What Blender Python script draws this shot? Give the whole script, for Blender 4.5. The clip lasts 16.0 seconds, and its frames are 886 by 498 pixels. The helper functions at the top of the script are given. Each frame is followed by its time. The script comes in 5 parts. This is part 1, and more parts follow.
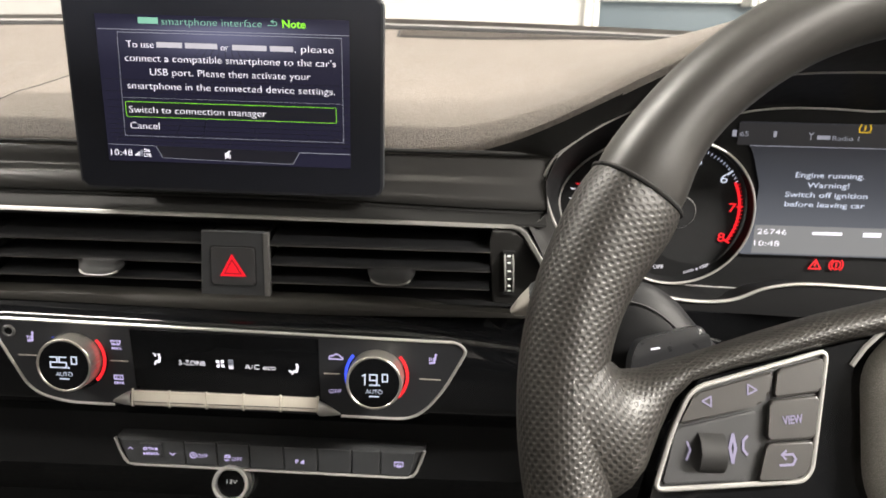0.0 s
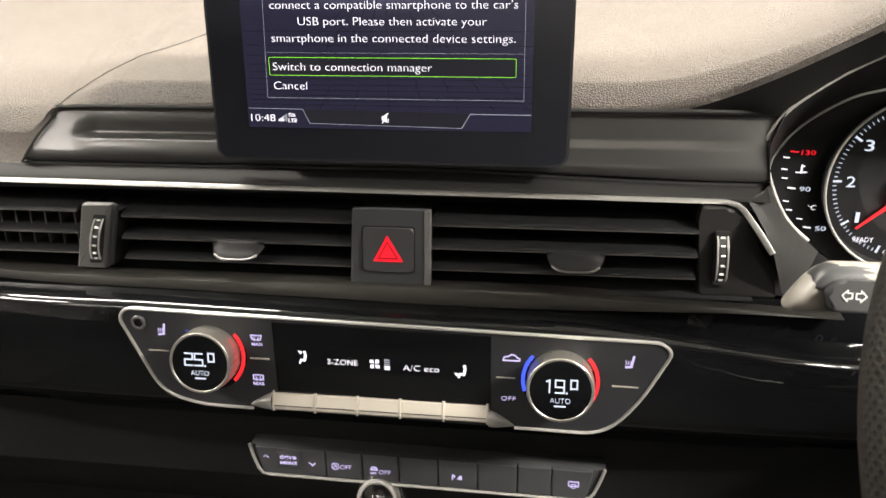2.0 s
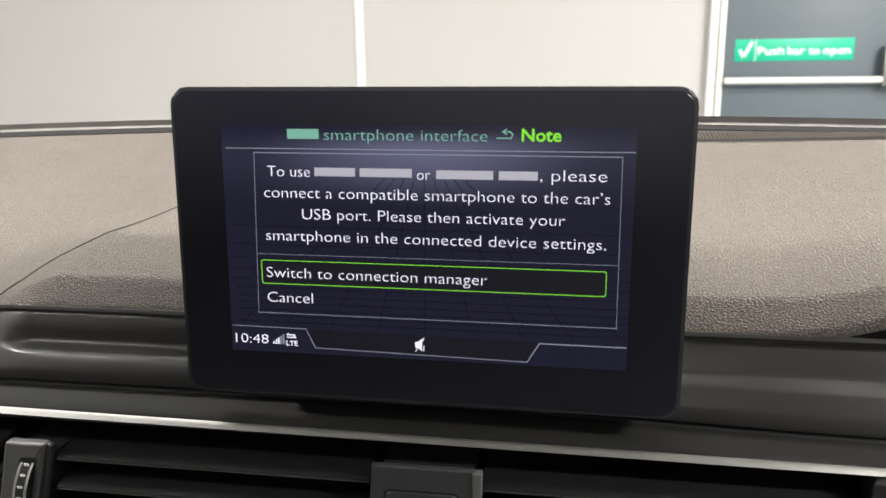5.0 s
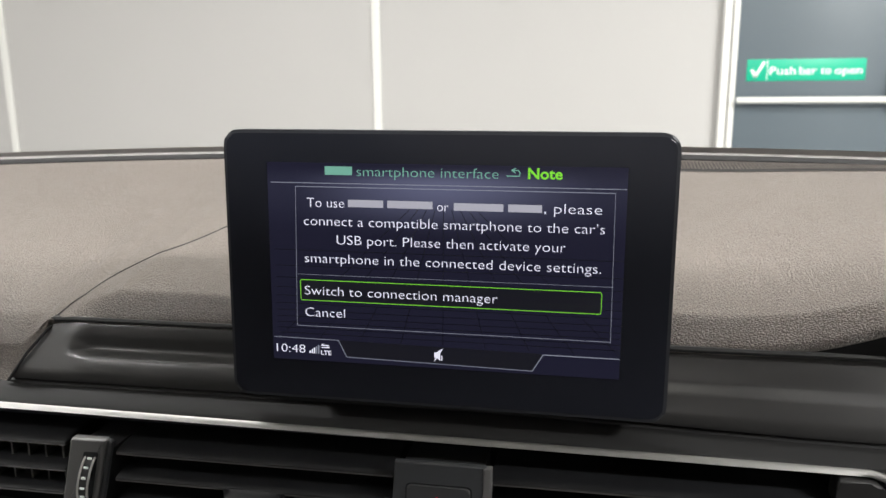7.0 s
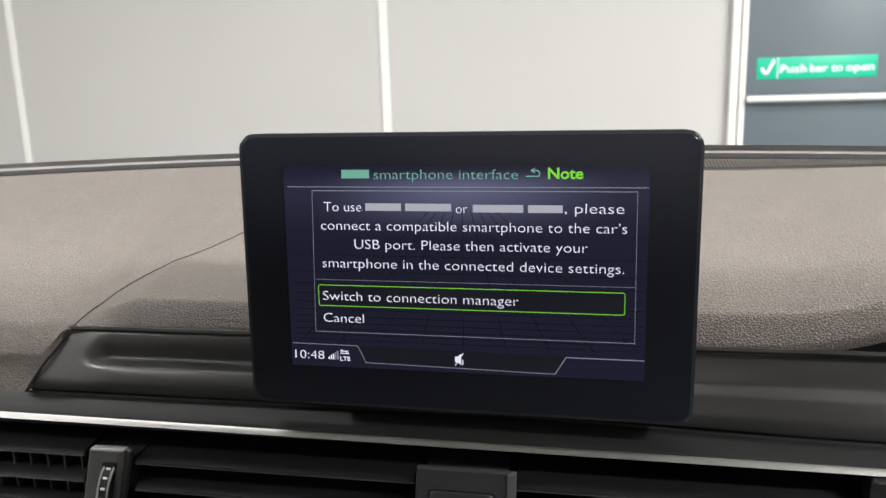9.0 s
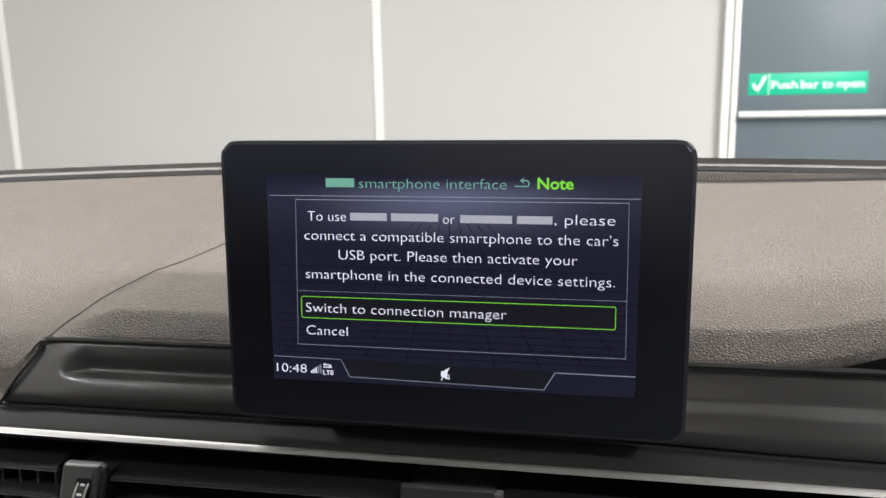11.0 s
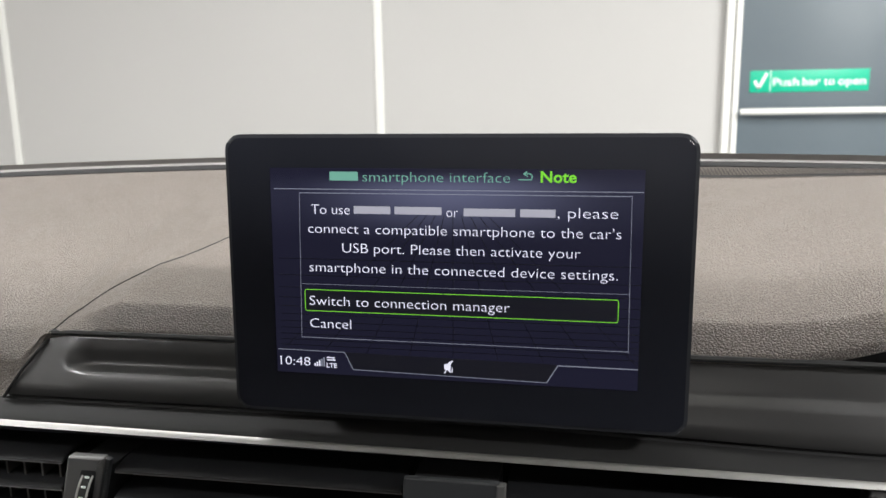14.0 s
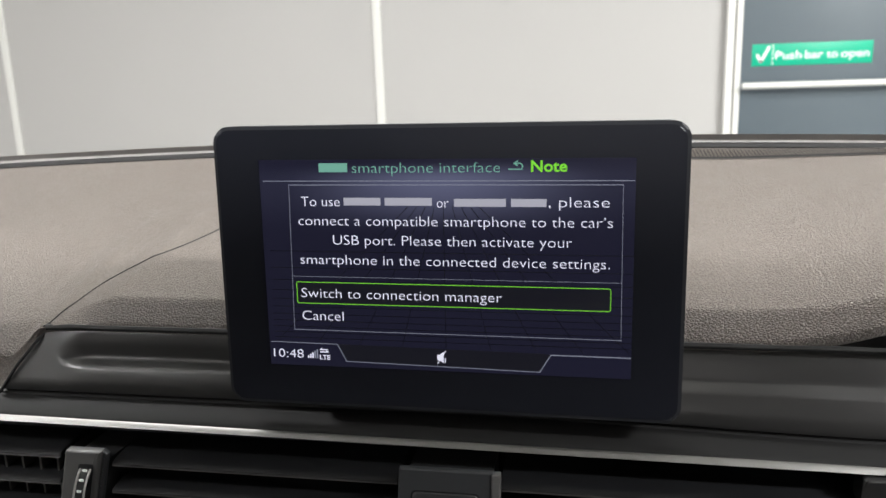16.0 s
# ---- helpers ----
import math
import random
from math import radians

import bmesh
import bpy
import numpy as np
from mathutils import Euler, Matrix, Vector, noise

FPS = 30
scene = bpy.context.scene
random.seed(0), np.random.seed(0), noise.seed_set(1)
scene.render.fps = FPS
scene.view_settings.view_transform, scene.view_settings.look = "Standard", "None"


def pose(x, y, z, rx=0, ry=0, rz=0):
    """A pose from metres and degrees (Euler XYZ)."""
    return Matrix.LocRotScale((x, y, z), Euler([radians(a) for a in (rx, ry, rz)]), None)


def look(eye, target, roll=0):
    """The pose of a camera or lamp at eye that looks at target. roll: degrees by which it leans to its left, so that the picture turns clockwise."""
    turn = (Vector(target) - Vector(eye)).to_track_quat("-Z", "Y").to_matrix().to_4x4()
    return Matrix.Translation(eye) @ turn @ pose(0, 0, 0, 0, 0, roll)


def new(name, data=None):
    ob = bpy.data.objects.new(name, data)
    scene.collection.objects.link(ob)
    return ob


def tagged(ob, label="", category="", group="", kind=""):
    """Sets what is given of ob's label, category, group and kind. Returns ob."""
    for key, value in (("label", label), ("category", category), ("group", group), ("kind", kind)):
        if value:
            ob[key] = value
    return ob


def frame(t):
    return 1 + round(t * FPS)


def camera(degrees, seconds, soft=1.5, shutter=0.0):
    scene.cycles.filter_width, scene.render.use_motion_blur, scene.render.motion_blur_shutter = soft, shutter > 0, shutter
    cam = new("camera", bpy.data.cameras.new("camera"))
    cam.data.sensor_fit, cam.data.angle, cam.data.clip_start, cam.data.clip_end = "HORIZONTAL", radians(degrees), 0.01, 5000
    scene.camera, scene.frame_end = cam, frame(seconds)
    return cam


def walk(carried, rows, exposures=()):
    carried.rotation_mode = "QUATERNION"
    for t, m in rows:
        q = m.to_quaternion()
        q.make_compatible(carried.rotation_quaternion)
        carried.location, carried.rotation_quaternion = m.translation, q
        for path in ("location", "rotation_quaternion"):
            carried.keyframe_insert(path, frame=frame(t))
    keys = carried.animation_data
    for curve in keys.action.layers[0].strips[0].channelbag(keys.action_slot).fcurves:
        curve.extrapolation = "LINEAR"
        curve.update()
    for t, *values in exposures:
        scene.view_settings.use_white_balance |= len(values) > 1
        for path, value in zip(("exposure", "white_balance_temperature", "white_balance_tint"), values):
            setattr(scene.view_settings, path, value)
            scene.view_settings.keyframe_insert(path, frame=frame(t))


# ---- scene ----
cam = camera(60.0, 16.0)
cam.data.dof.use_dof, cam.data.dof.focus_distance, cam.data.dof.aperture_fstop = True, 0.36, 18.0
PATH = [
    (0.0, (0.1522, 0.0109, 1.1217), (0.0805, 1.8947, 0.4539), 1.12),
    (0.5, (0.1273, 0.0620, 1.1129), (0.0736, 1.9510, 0.4580), 0.63),
    (1.0, (0.1511, 0.0884, 1.0990), (0.0682, 1.9672, 0.4183), -0.19),
    (1.5, (0.1040, 0.0837, 1.0897), (-0.0809, 1.9472, 0.3872), -0.75),
    (2.0, (0.0863, 0.0784, 1.0881), (-0.1835, 1.9384, 0.4043), -0.90),
    (2.5, (0.0785, 0.0797, 1.1112), (-0.2548, 1.9541, 0.4985), -0.93),
    (2.9, (0.0697, 0.0931, 1.1207), (-0.2941, 1.9776, 0.5584), -0.94),
    (3.0, (0.0697, 0.1003, 1.1224), (-0.3102, 1.9845, 0.5699), -1.05),
    (3.5, (0.0572, 0.1549, 1.1099), (-0.3303, 2.0484, 0.5955), -1.25),
    (4.0, (0.0482, 0.2000, 1.1074), (-0.2892, 2.1120, 0.6074), -1.12),
    (4.2, (0.0482, 0.2062, 1.1116), (-0.2785, 2.1208, 0.6249), -1.10),
    (6.3, (0.0601, 0.1828, 1.1232), (-0.2380, 2.1102, 0.6794), -0.30),
    (6.5, (0.0573, 0.1757, 1.1281), (-0.2558, 2.1022, 0.6914), -0.30),
    (7.0, (0.0573, 0.1651, 1.1301), (-0.2895, 2.0892, 0.7088), -0.52),
    (7.5, (0.0609, 0.1580, 1.1328), (-0.3012, 2.0808, 0.7184), -0.72),
    (8.0, (0.0600, 0.1571, 1.1302), (-0.3110, 2.0785, 0.7170), -1.03),
    (8.5, (0.0573, 0.1634, 1.1328), (-0.3175, 2.0840, 0.7197), -1.43),
    (9.0, (0.0529, 0.1686, 1.1283), (-0.3212, 2.0904, 0.7200), -1.63),
    (11.5, (0.0537, 0.1774, 1.1254), (-0.2960, 2.1106, 0.7508), -0.91),
    (12.0, (0.0519, 0.1774, 1.1246), (-0.2966, 2.1103, 0.7471), -0.81),
    (12.5, (0.0510, 0.1765, 1.1246), (-0.3007, 2.1084, 0.7450), -0.91),
    (13.0, (0.0519, 0.1756, 1.1255), (-0.3007, 2.1070, 0.7440), -0.82),
    (13.5, (0.0528, 0.1765, 1.1237), (-0.3039, 2.1071, 0.7422), -1.02),
    (14.0, (0.0528, 0.1756, 1.1246), (-0.3038, 2.1058, 0.7412), -1.02),
    (14.5, (0.0519, 0.1765, 1.1228), (-0.3068, 2.1063, 0.7393), -1.22),
    (15.0, (0.0519, 0.1765, 1.1228), (-0.3078, 2.1059, 0.7384), -1.42),
    (15.5, (0.0590, 0.1809, 1.1253), (-0.3008, 2.1073, 0.7260), -1.62),
    (16.0, (0.0573, 0.1792, 1.1289), (-0.3069, 2.0965, 0.6916), -1.93),
]
EXPOSURES = [(0.0, 0.37, 6850, 10), (1.0, 0.31, 6850, 10), (1.5, 0.58, 6900, 10), (2.0, 0.60, 6950, 10), (2.5, 0.56, 6950, 10), (3.0, 0.26, 6900, 10), (3.5, -0.06, 6800, 10), (4.0, -0.06, 6700, 10), (6.5, -0.32, 6350, 10), (15.5, -0.31, 6250, 10), (16.0, -0.40, 6250, 10)]
walk(cam, [(t, look(eye, target, roll)) for t, eye, target, roll in PATH], EXPOSURES)

# ---- light ----
world = bpy.data.worlds.new("world")
scene.world = world
world.use_nodes = True
world.node_tree.nodes["Background"].inputs[0].default_value = (0.9, 0.95, 1.0, 1)
world.node_tree.nodes["Background"].inputs[1].default_value = 0.05


def area(name, at, target, sx, sy, watts, colour):
    d = bpy.data.lights.new(name, "AREA")
    d.shape, d.size, d.size_y, d.energy, d.color = "RECTANGLE", sx, sy, watts, colour
    ob = new(name, d)
    ob.matrix_world = look(at, target)
    return ob


WATTS = {(-1.5, 1.0): 82, (2.3, 1.35): 120, (-2.8, -0.9): 175, (0.0, -0.9): 50, (2.8, -0.9): 540, (-2.8, -3.2): 45, (0.0, -3.2): 95, (2.8, -3.2): 105}
LAMPS = list(WATTS)
for lx, ly in LAMPS:
    area("strip_light", (lx, ly, 3.07), (lx, ly + 0.001, 0), 1.5, 0.28, WATTS[lx, ly], (1.0, 0.968, 0.925))


# ---- materials ----
def mat(name, base, rough=0.5, metal=0.0, var=0.12, scale=40.0, bump=0.0, bscale=600.0, spec=0.5, fine="noise", coat=0.0, rvar=0.08, crough=0.03):
    m = bpy.data.materials.new(name)
    m.use_nodes = True
    nt = m.node_tree
    b = nt.nodes["Principled BSDF"]
    tc = nt.nodes.new("ShaderNodeTexCoord")
    n1 = nt.nodes.new("ShaderNodeTexNoise")
    n1.inputs["Scale"].default_value, n1.inputs["Detail"].default_value = scale, 4
    nt.links.new(tc.outputs["Object"], n1.inputs["Vector"])
    mix = nt.nodes.new("ShaderNodeMix")
    mix.data_type = "RGBA"
    mix.inputs[6].default_value = tuple(c * (1 - var) for c in base) + (1,)
    mix.inputs[7].default_value = tuple(min(1, c * (1 + var)) for c in base) + (1,)
    nt.links.new(n1.outputs["Fac"], mix.inputs[0])
    nt.links.new(mix.outputs[2], b.inputs["Base Color"])
    mr = nt.nodes.new("ShaderNodeMapRange")
    mr.inputs[3].default_value, mr.inputs[4].default_value = max(0.02, rough - rvar), min(1, rough + rvar)
    n2 = nt.nodes.new("ShaderNodeTexNoise")
    n2.inputs["Scale"].default_value, n2.inputs["Detail"].default_value = scale * 4.3, 3
    nt.links.new(tc.outputs["Object"], n2.inputs["Vector"])
    nt.links.new(n2.outputs["Fac"], mr.inputs[0])
    nt.links.new(mr.outputs[0], b.inputs["Roughness"])
    b.inputs["Metallic"].default_value = metal
    b.inputs["Specular IOR Level"].default_value = spec
    b.inputs["Coat Weight"].default_value = coat
    b.inputs["Coat Roughness"].default_value = crough
    if bump:
        vec = tc.outputs["Object"]
        if fine == "leather":
            # flat pebbles parted by fine creases, a little longer across the car
            wob = nt.nodes.new("ShaderNodeTexNoise")
            wob.inputs["Scale"].default_value = bscale * 0.9
            mp = nt.nodes.new("ShaderNodeMapping")
            mp.inputs["Scale"].default_value = (0.6, 1.0, 1.0)
            ad = nt.nodes.new("ShaderNodeVectorMath")
            ad.operation = "MULTIPLY_ADD"
            ad.inputs[1].default_value = (0.8 / bscale,) * 3
            nt.links.new(tc.outputs["Object"], wob.inputs["Vector"])
            nt.links.new(wob.outputs["Color"], ad.inputs[0])
            nt.links.new(tc.outputs["Object"], ad.inputs[2])
            nt.links.new(ad.outputs[0], mp.inputs[0])
            t = nt.nodes.new("ShaderNodeTexVoronoi")
            t.feature = "DISTANCE_TO_EDGE"
            t.inputs["Scale"].default_value = bscale
            gr = nt.nodes.new("ShaderNodeMapRange")
            gr.interpolation_type = "SMOOTHSTEP"
            gr.inputs[1].default_value, gr.inputs[2].default_value = 0.0, 0.30
            nt.links.new(t.outputs["Distance"], gr.inputs[0])
            vec, out = mp.outputs[0], gr.outputs[0]
            # shade inside the creases, multiplied into the base colour
            crease_shade = nt.nodes.new("ShaderNodeMix")
            crease_shade.data_type = "RGBA"
            crease_shade.blend_type = "MULTIPLY"
            crease_shade.inputs[0].default_value = 1.0
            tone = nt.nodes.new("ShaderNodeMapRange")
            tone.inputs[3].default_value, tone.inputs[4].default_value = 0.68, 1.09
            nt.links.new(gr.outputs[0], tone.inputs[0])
            nt.links.new(mix.outputs[2], crease_shade.inputs[6])
            nt.links.new(tone.outputs[0], crease_shade.inputs[7])
            nt.links.new(crease_shade.outputs[2], b.inputs["Base Color"])
        else:
            t = nt.nodes.new("ShaderNodeTexNoise")
            t.inputs["Scale"].default_value, t.inputs["Detail"].default_value = bscale, 3
            out = t.outputs["Fac"]
        nt.links.new(vec, t.inputs["Vector"])
        bp = nt.nodes.new("ShaderNodeBump")
        bp.inputs["Strength"].default_value, bp.inputs["Distance"].default_value = bump, 0.001
        nt.links.new(out, bp.inputs["Height"])
        nt.links.new(bp.outputs[0], b.inputs["Normal"])
    return m


def glow(name, colour, strength=1.0):
    m = bpy.data.materials.new(name)
    m.use_nodes = True
    nt = m.node_tree
    b = nt.nodes["Principled BSDF"]
    b.inputs["Base Color"].default_value = (*[c * 0.1 for c in colour], 1)
    b.inputs["Emission Color"].default_value = (*colour, 1)
    b.inputs["Emission Strength"].default_value = strength
    return m


def perforated(name, base):
    """Perforated leather: small round holes on a staggered grid along the surface."""
    m = mat(name, base, 0.46, var=0.1, scale=60, rvar=0.04, spec=0.7, coat=0.1, crough=0.45)
    nt = m.node_tree
    b = nt.nodes["Principled BSDF"]
    uv = nt.nodes.new("ShaderNodeTexCoord")
    mp = nt.nodes.new("ShaderNodeMapping")
    mp.inputs["Rotation"].default_value = (0, 0, radians(45))
    mp.inputs["Scale"].default_value = (400, 400, 400)
    v = nt.nodes.new("ShaderNodeTexVoronoi")
    v.voronoi_dimensions = "2D"
    v.inputs["Scale"].default_value, v.inputs["Randomness"].default_value = 1.0, 0.03
    r = nt.nodes.new("ShaderNodeMapRange")
    r.interpolation_type = "SMOOTHSTEP"
    r.inputs[1].default_value, r.inputs[2].default_value = 0.18, 0.42
    bp = nt.nodes.new("ShaderNodeBump")
    bp.inputs["Strength"].default_value, bp.inputs["Distance"].default_value = 0.4, 0.0005
    nt.links.new(uv.outputs["UV"], mp.inputs[0])
    nt.links.new(mp.outputs[0], v.inputs["Vector"])
    nt.links.new(v.outputs["Distance"], r.inputs[0])
    nt.links.new(r.outputs[0], bp.inputs["Height"])
    hole = nt.nodes.new("ShaderNodeMix")
    hole.data_type = "RGBA"
    hole.inputs[6].default_value = (0.002, 0.002, 0.002, 1)
    old = b.inputs["Base Color"].links[0].from_socket
    nt.links.new(r.outputs[0], hole.inputs[0])
    nt.links.new(old, hole.inputs[7])
    nt.links.new(hole.outputs[2], b.inputs["Base Color"])
    nt.links.new(bp.outputs[0], b.inputs["Normal"])
    return m


def pane_material(name, gloss, tint):
    """Clear glass: what lies behind shows, with a mirror gloss that grows at flat angles."""
    m = bpy.data.materials.new(name)
    m.use_nodes = True
    nt = m.node_tree
    nt.nodes.remove(nt.nodes["Principled BSDF"])
    tr, gl, mx, fr = (nt.nodes.new(n) for n in ("ShaderNodeBsdfTransparent", "ShaderNodeBsdfGlossy", "ShaderNodeMixShader", "ShaderNodeFresnel"))
    tr.inputs[0].default_value = (*tint, 1)
    gl.inputs["Roughness"].default_value = 0.01
    fr.inputs[0].default_value = gloss
    nt.links.new(fr.outputs[0], mx.inputs[0])
    nt.links.new(tr.outputs[0], mx.inputs[1])
    nt.links.new(gl.outputs[0], mx.inputs[2])
    nt.links.new(mx.outputs[0], nt.nodes["Material Output"].inputs[0])
    return m


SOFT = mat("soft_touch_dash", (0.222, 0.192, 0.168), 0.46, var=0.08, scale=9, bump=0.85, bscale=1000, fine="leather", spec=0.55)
SATIN = mat("satin_black_trim", (0.029, 0.0285, 0.028), 0.36, var=0.06, scale=30, bump=0.03, bscale=2600, rvar=0.03, spec=0.7, coat=0.6, crough=0.16)
BAND = mat("matt_black_trim", (0.012, 0.012, 0.012), 0.58, var=0.05, scale=30, bump=0.04, bscale=2600, rvar=0.03, spec=0.2)
FACE = mat("climate_face", (0.022, 0.023, 0.026), 0.4, var=0.1, scale=50, bump=0.05, bscale=3000)
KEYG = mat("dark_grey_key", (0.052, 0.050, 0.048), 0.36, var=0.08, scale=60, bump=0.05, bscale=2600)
SEAL = mat("grey_seal", (0.40, 0.385, 0.37), 0.6, var=0.1, scale=60, bump=0.1, bscale=1500)
PLASTIC = mat("black_plastic", (0.040, 0.041, 0.043), 0.42, var=0.15, scale=50, bump=0.12, bscale=2200)
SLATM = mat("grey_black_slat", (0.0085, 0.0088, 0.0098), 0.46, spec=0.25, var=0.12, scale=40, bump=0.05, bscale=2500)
CAVITY = mat("vent_cavity_black", (0.015, 0.0155, 0.0165), 0.7, spec=0.25, var=0.2, scale=60)
GLOSS = mat("piano_black", (0.005, 0.0053, 0.0060), 0.05, var=0.2, scale=14, rvar=0.02, spec=0.34, bump=0.8, bscale=22)
PANEL = mat("panel_dark_grey", (0.042, 0.044, 0.047), 0.4, var=0.1, scale=50, bump=0.05, bscale=3000)
CHROME = mat("brushed_chrome", (0.66, 0.65, 0.63), 0.28, 0.65, var=0.02, scale=60, rvar=0.01)
SILVER = mat("satin_silver", (0.25, 0.247, 0.238), 0.48, 1.0, var=0.06, scale=120, rvar=0.06)
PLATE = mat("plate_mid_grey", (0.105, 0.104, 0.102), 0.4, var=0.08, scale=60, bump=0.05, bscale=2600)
KNOB = mat("knob_silver", (0.56, 0.54, 0.50), 0.3, 0.85, var=0.04, scale=120, rvar=0.03)
KEYM = mat("silver_key_paint", (0.60, 0.56, 0.49), 0.42, 0.4, var=0.05, scale=120, rvar=0.05)
LOWER = mat("black_lower_plastic", (0.008, 0.0083, 0.009), 0.5, spec=0.22, var=0.2, scale=40, bump=0.1, bscale=1800)
BEZEL = mat("display_bezel", (0.016, 0.0175, 0.024), 0.25, var=0.1, scale=25, rvar=0.03, spec=0.32)
EDGE = mat("display_edge_grey", (0.030, 0.032, 0.037), 0.5, spec=0.3, var=0.1, scale=50)
LEATHER = mat("smooth_leather", (0.021, 0.0195, 0.0175), 0.44, var=0.12, scale=70, bump=0.045, bscale=1300, spec=0.8, coat=0.15, crough=0.4)
PERF = perforated("perforated_leather", (0.027, 0.0243, 0.021))
VINYL = mat("airbag_vinyl", (0.27, 0.255, 0.235), 0.48, var=0.1, scale=40, bump=0.3, bscale=1300, fine="leather")
LIP = mat("grey_lip", (0.022, 0.021, 0.019), 0.38, var=0.03, scale=40, rvar=0.01)
SIDE = mat("dull_black_side", (0.014, 0.0137, 0.0134), 0.55, spec=0.25, var=0.1, scale=40, bump=0.05, bscale=2000)
PADDLE = mat("paddle_black", (0.014, 0.0145, 0.016), 0.3, var=0.1, scale=50, bump=0.04, bscale=2500)
STALK = mat("stalk_grey", (0.30, 0.28, 0.25), 0.34, var=0.08, scale=50, bump=0.08, bscale=2500)
RUBBER = mat("black_rubber", (0.02, 0.02, 0.02), 0.7, var=0.2, scale=50)
LINING = mat("roof_lining_cloth", (0.52, 0.51, 0.49), 0.95, var=0.12, scale=200, bump=0.3, bscale=1500)
DOORTRIM = mat("dark_door_trim", (0.05, 0.049, 0.048), 0.6, var=0.1, scale=60, bump=0.2, bscale=900)
CARPET = mat("carpet_black", (0.02, 0.02, 0.02), 0.95, var=0.3, scale=300, bump=0.4, bscale=900)
GLASS = pane_material("windscreen_glass", 1.12, (0.97, 0.985, 0.975))
WALLP = mat("white_wall_panel", (0.470, 0.457, 0.447), 0.5, var=0.025, scale=1.3, bump=0.03, bscale=60, rvar=0.04)
WHITE = mat("white_painted_frame", (0.76, 0.75, 0.72), 0.45, var=0.02, scale=6)
DGLASS = mat("grey_door_glass", (0.10, 0.125, 0.145), 0.4, var=0.1, scale=1.2, rvar=0.05)
SIGN = mat("green_sign", (0.0, 0.42, 0.25), 0.4, var=0.04, scale=10)
SIGNW = mat("sign_white", (0.85, 0.9, 0.87), 0.5, var=0.02, scale=10)
CONCRETE = mat("grey_floor_paint", (0.32, 0.32, 0.31), 0.4, var=0.12, scale=1.2, bump=0.05, bscale=40)
CEIL = mat("ceiling_white", (0.72, 0.71, 0.69), 0.8, var=0.03, scale=2)
LAMPM = glow("lamp_diffuser", (1.0, 0.97, 0.92), 7.0)
SCREEN = glow("screen_backlight", (0.1, 0.1, 0.2), 1.0)
nt = SCREEN.node_tree
tc = nt.nodes.new("ShaderNodeTexCoord")
sep = nt.nodes.new("ShaderNodeSeparateXYZ")
nt.links.new(tc.outputs["Object"], sep.inputs[0])


def ramp(socket, a, b, lo, hi):
    r = nt.nodes.new("ShaderNodeMapRange")
    r.interpolation_type = "SMOOTHSTEP"
    for i, v in zip((1, 2, 3, 4), (a, b, lo, hi)):
        r.inputs[i].default_value = v
    nt.links.new(socket, r.inputs[0])
    return r.outputs[0]


def times(p, q):
    n = nt.nodes.new("ShaderNodeMath")
    n.operation = "MULTIPLY"
    nt.links.new(p, n.inputs[0])
    nt.links.new(q, n.inputs[1])
    return n.outputs[0]


# the page's own picture: dark blue, with a pale glow along the title's rule
bright = times(times(ramp(sep.outputs[2], 1.066, 1.0885, 0.0, 1.0), ramp(sep.outputs[2], 1.0885, 1.0965, 1.0, 0.0)), times(ramp(sep.outputs[0], -0.07, 0.0, 0.1, 1.0), ramp(sep.outputs[0], 0.0, 0.07, 1.0, 0.1)))
pm = nt.nodes.new("ShaderNodeMix")
pm.data_type = "RGBA"
pm.inputs[6].default_value, pm.inputs[7].default_value = (0.0145, 0.0140, 0.029, 1), (0.13, 0.135, 0.22, 1)
nt.links.new(bright, pm.inputs[0])
nt.links.new(pm.outputs[2], nt.nodes["Principled BSDF"].inputs["Emission Color"])
nt.nodes["Principled BSDF"].inputs["Base Color"].default_value = (0.004, 0.004, 0.008, 1)
nt.nodes["Principled BSDF"].inputs["Roughness"].default_value = 0.2
nt.nodes["Principled BSDF"].inputs["Specular IOR Level"].default_value = 0.25
T_WHITE = glow("lit_white", (0.90, 0.88, 1.0), 1.12)
T_BAR = glow("lit_dim_white", (0.90, 0.88, 1.0), 0.5)
T_COOL = glow("lit_cool_white", (0.72, 0.80, 1.0), 0.72)
T_GREEN = glow("lit_green", (0.30, 0.95, 0.05), 0.8)
T_PALE = glow("lit_pale_green", (0.30, 0.72, 0.55), 0.6)
T_LINE = glow("lit_grey_line", (0.45, 0.47, 0.58), 0.55)
T_DIM = glow("unlit_grid", (0.0012, 0.0012, 0.003), 0.5)
T_VIOLET = glow("lit_violet_white", (0.62, 0.55, 0.95), 0.75)
def graded(name, z0, z1, low, high):
    """A lit panel whose glow changes with height."""
    m = glow(name, low, 1.0)
    t = m.node_tree
    co, sp, r, mx = (t.nodes.new(n) for n in ("ShaderNodeTexCoord", "ShaderNodeSeparateXYZ", "ShaderNodeMapRange", "ShaderNodeMix"))
    mx.data_type = "RGBA"
    mx.inputs[6].default_value, mx.inputs[7].default_value = (*low, 1), (*high, 1)
    r.inputs[1].default_value, r.inputs[2].default_value = z0, z1
    t.links.new(co.outputs["Object"], sp.inputs[0])
    t.links.new(sp.outputs[2], r.inputs[0])
    t.links.new(r.outputs[0], mx.inputs[0])
    t.links.new(mx.outputs[2], t.nodes["Principled BSDF"].inputs["Emission Color"])
    return m


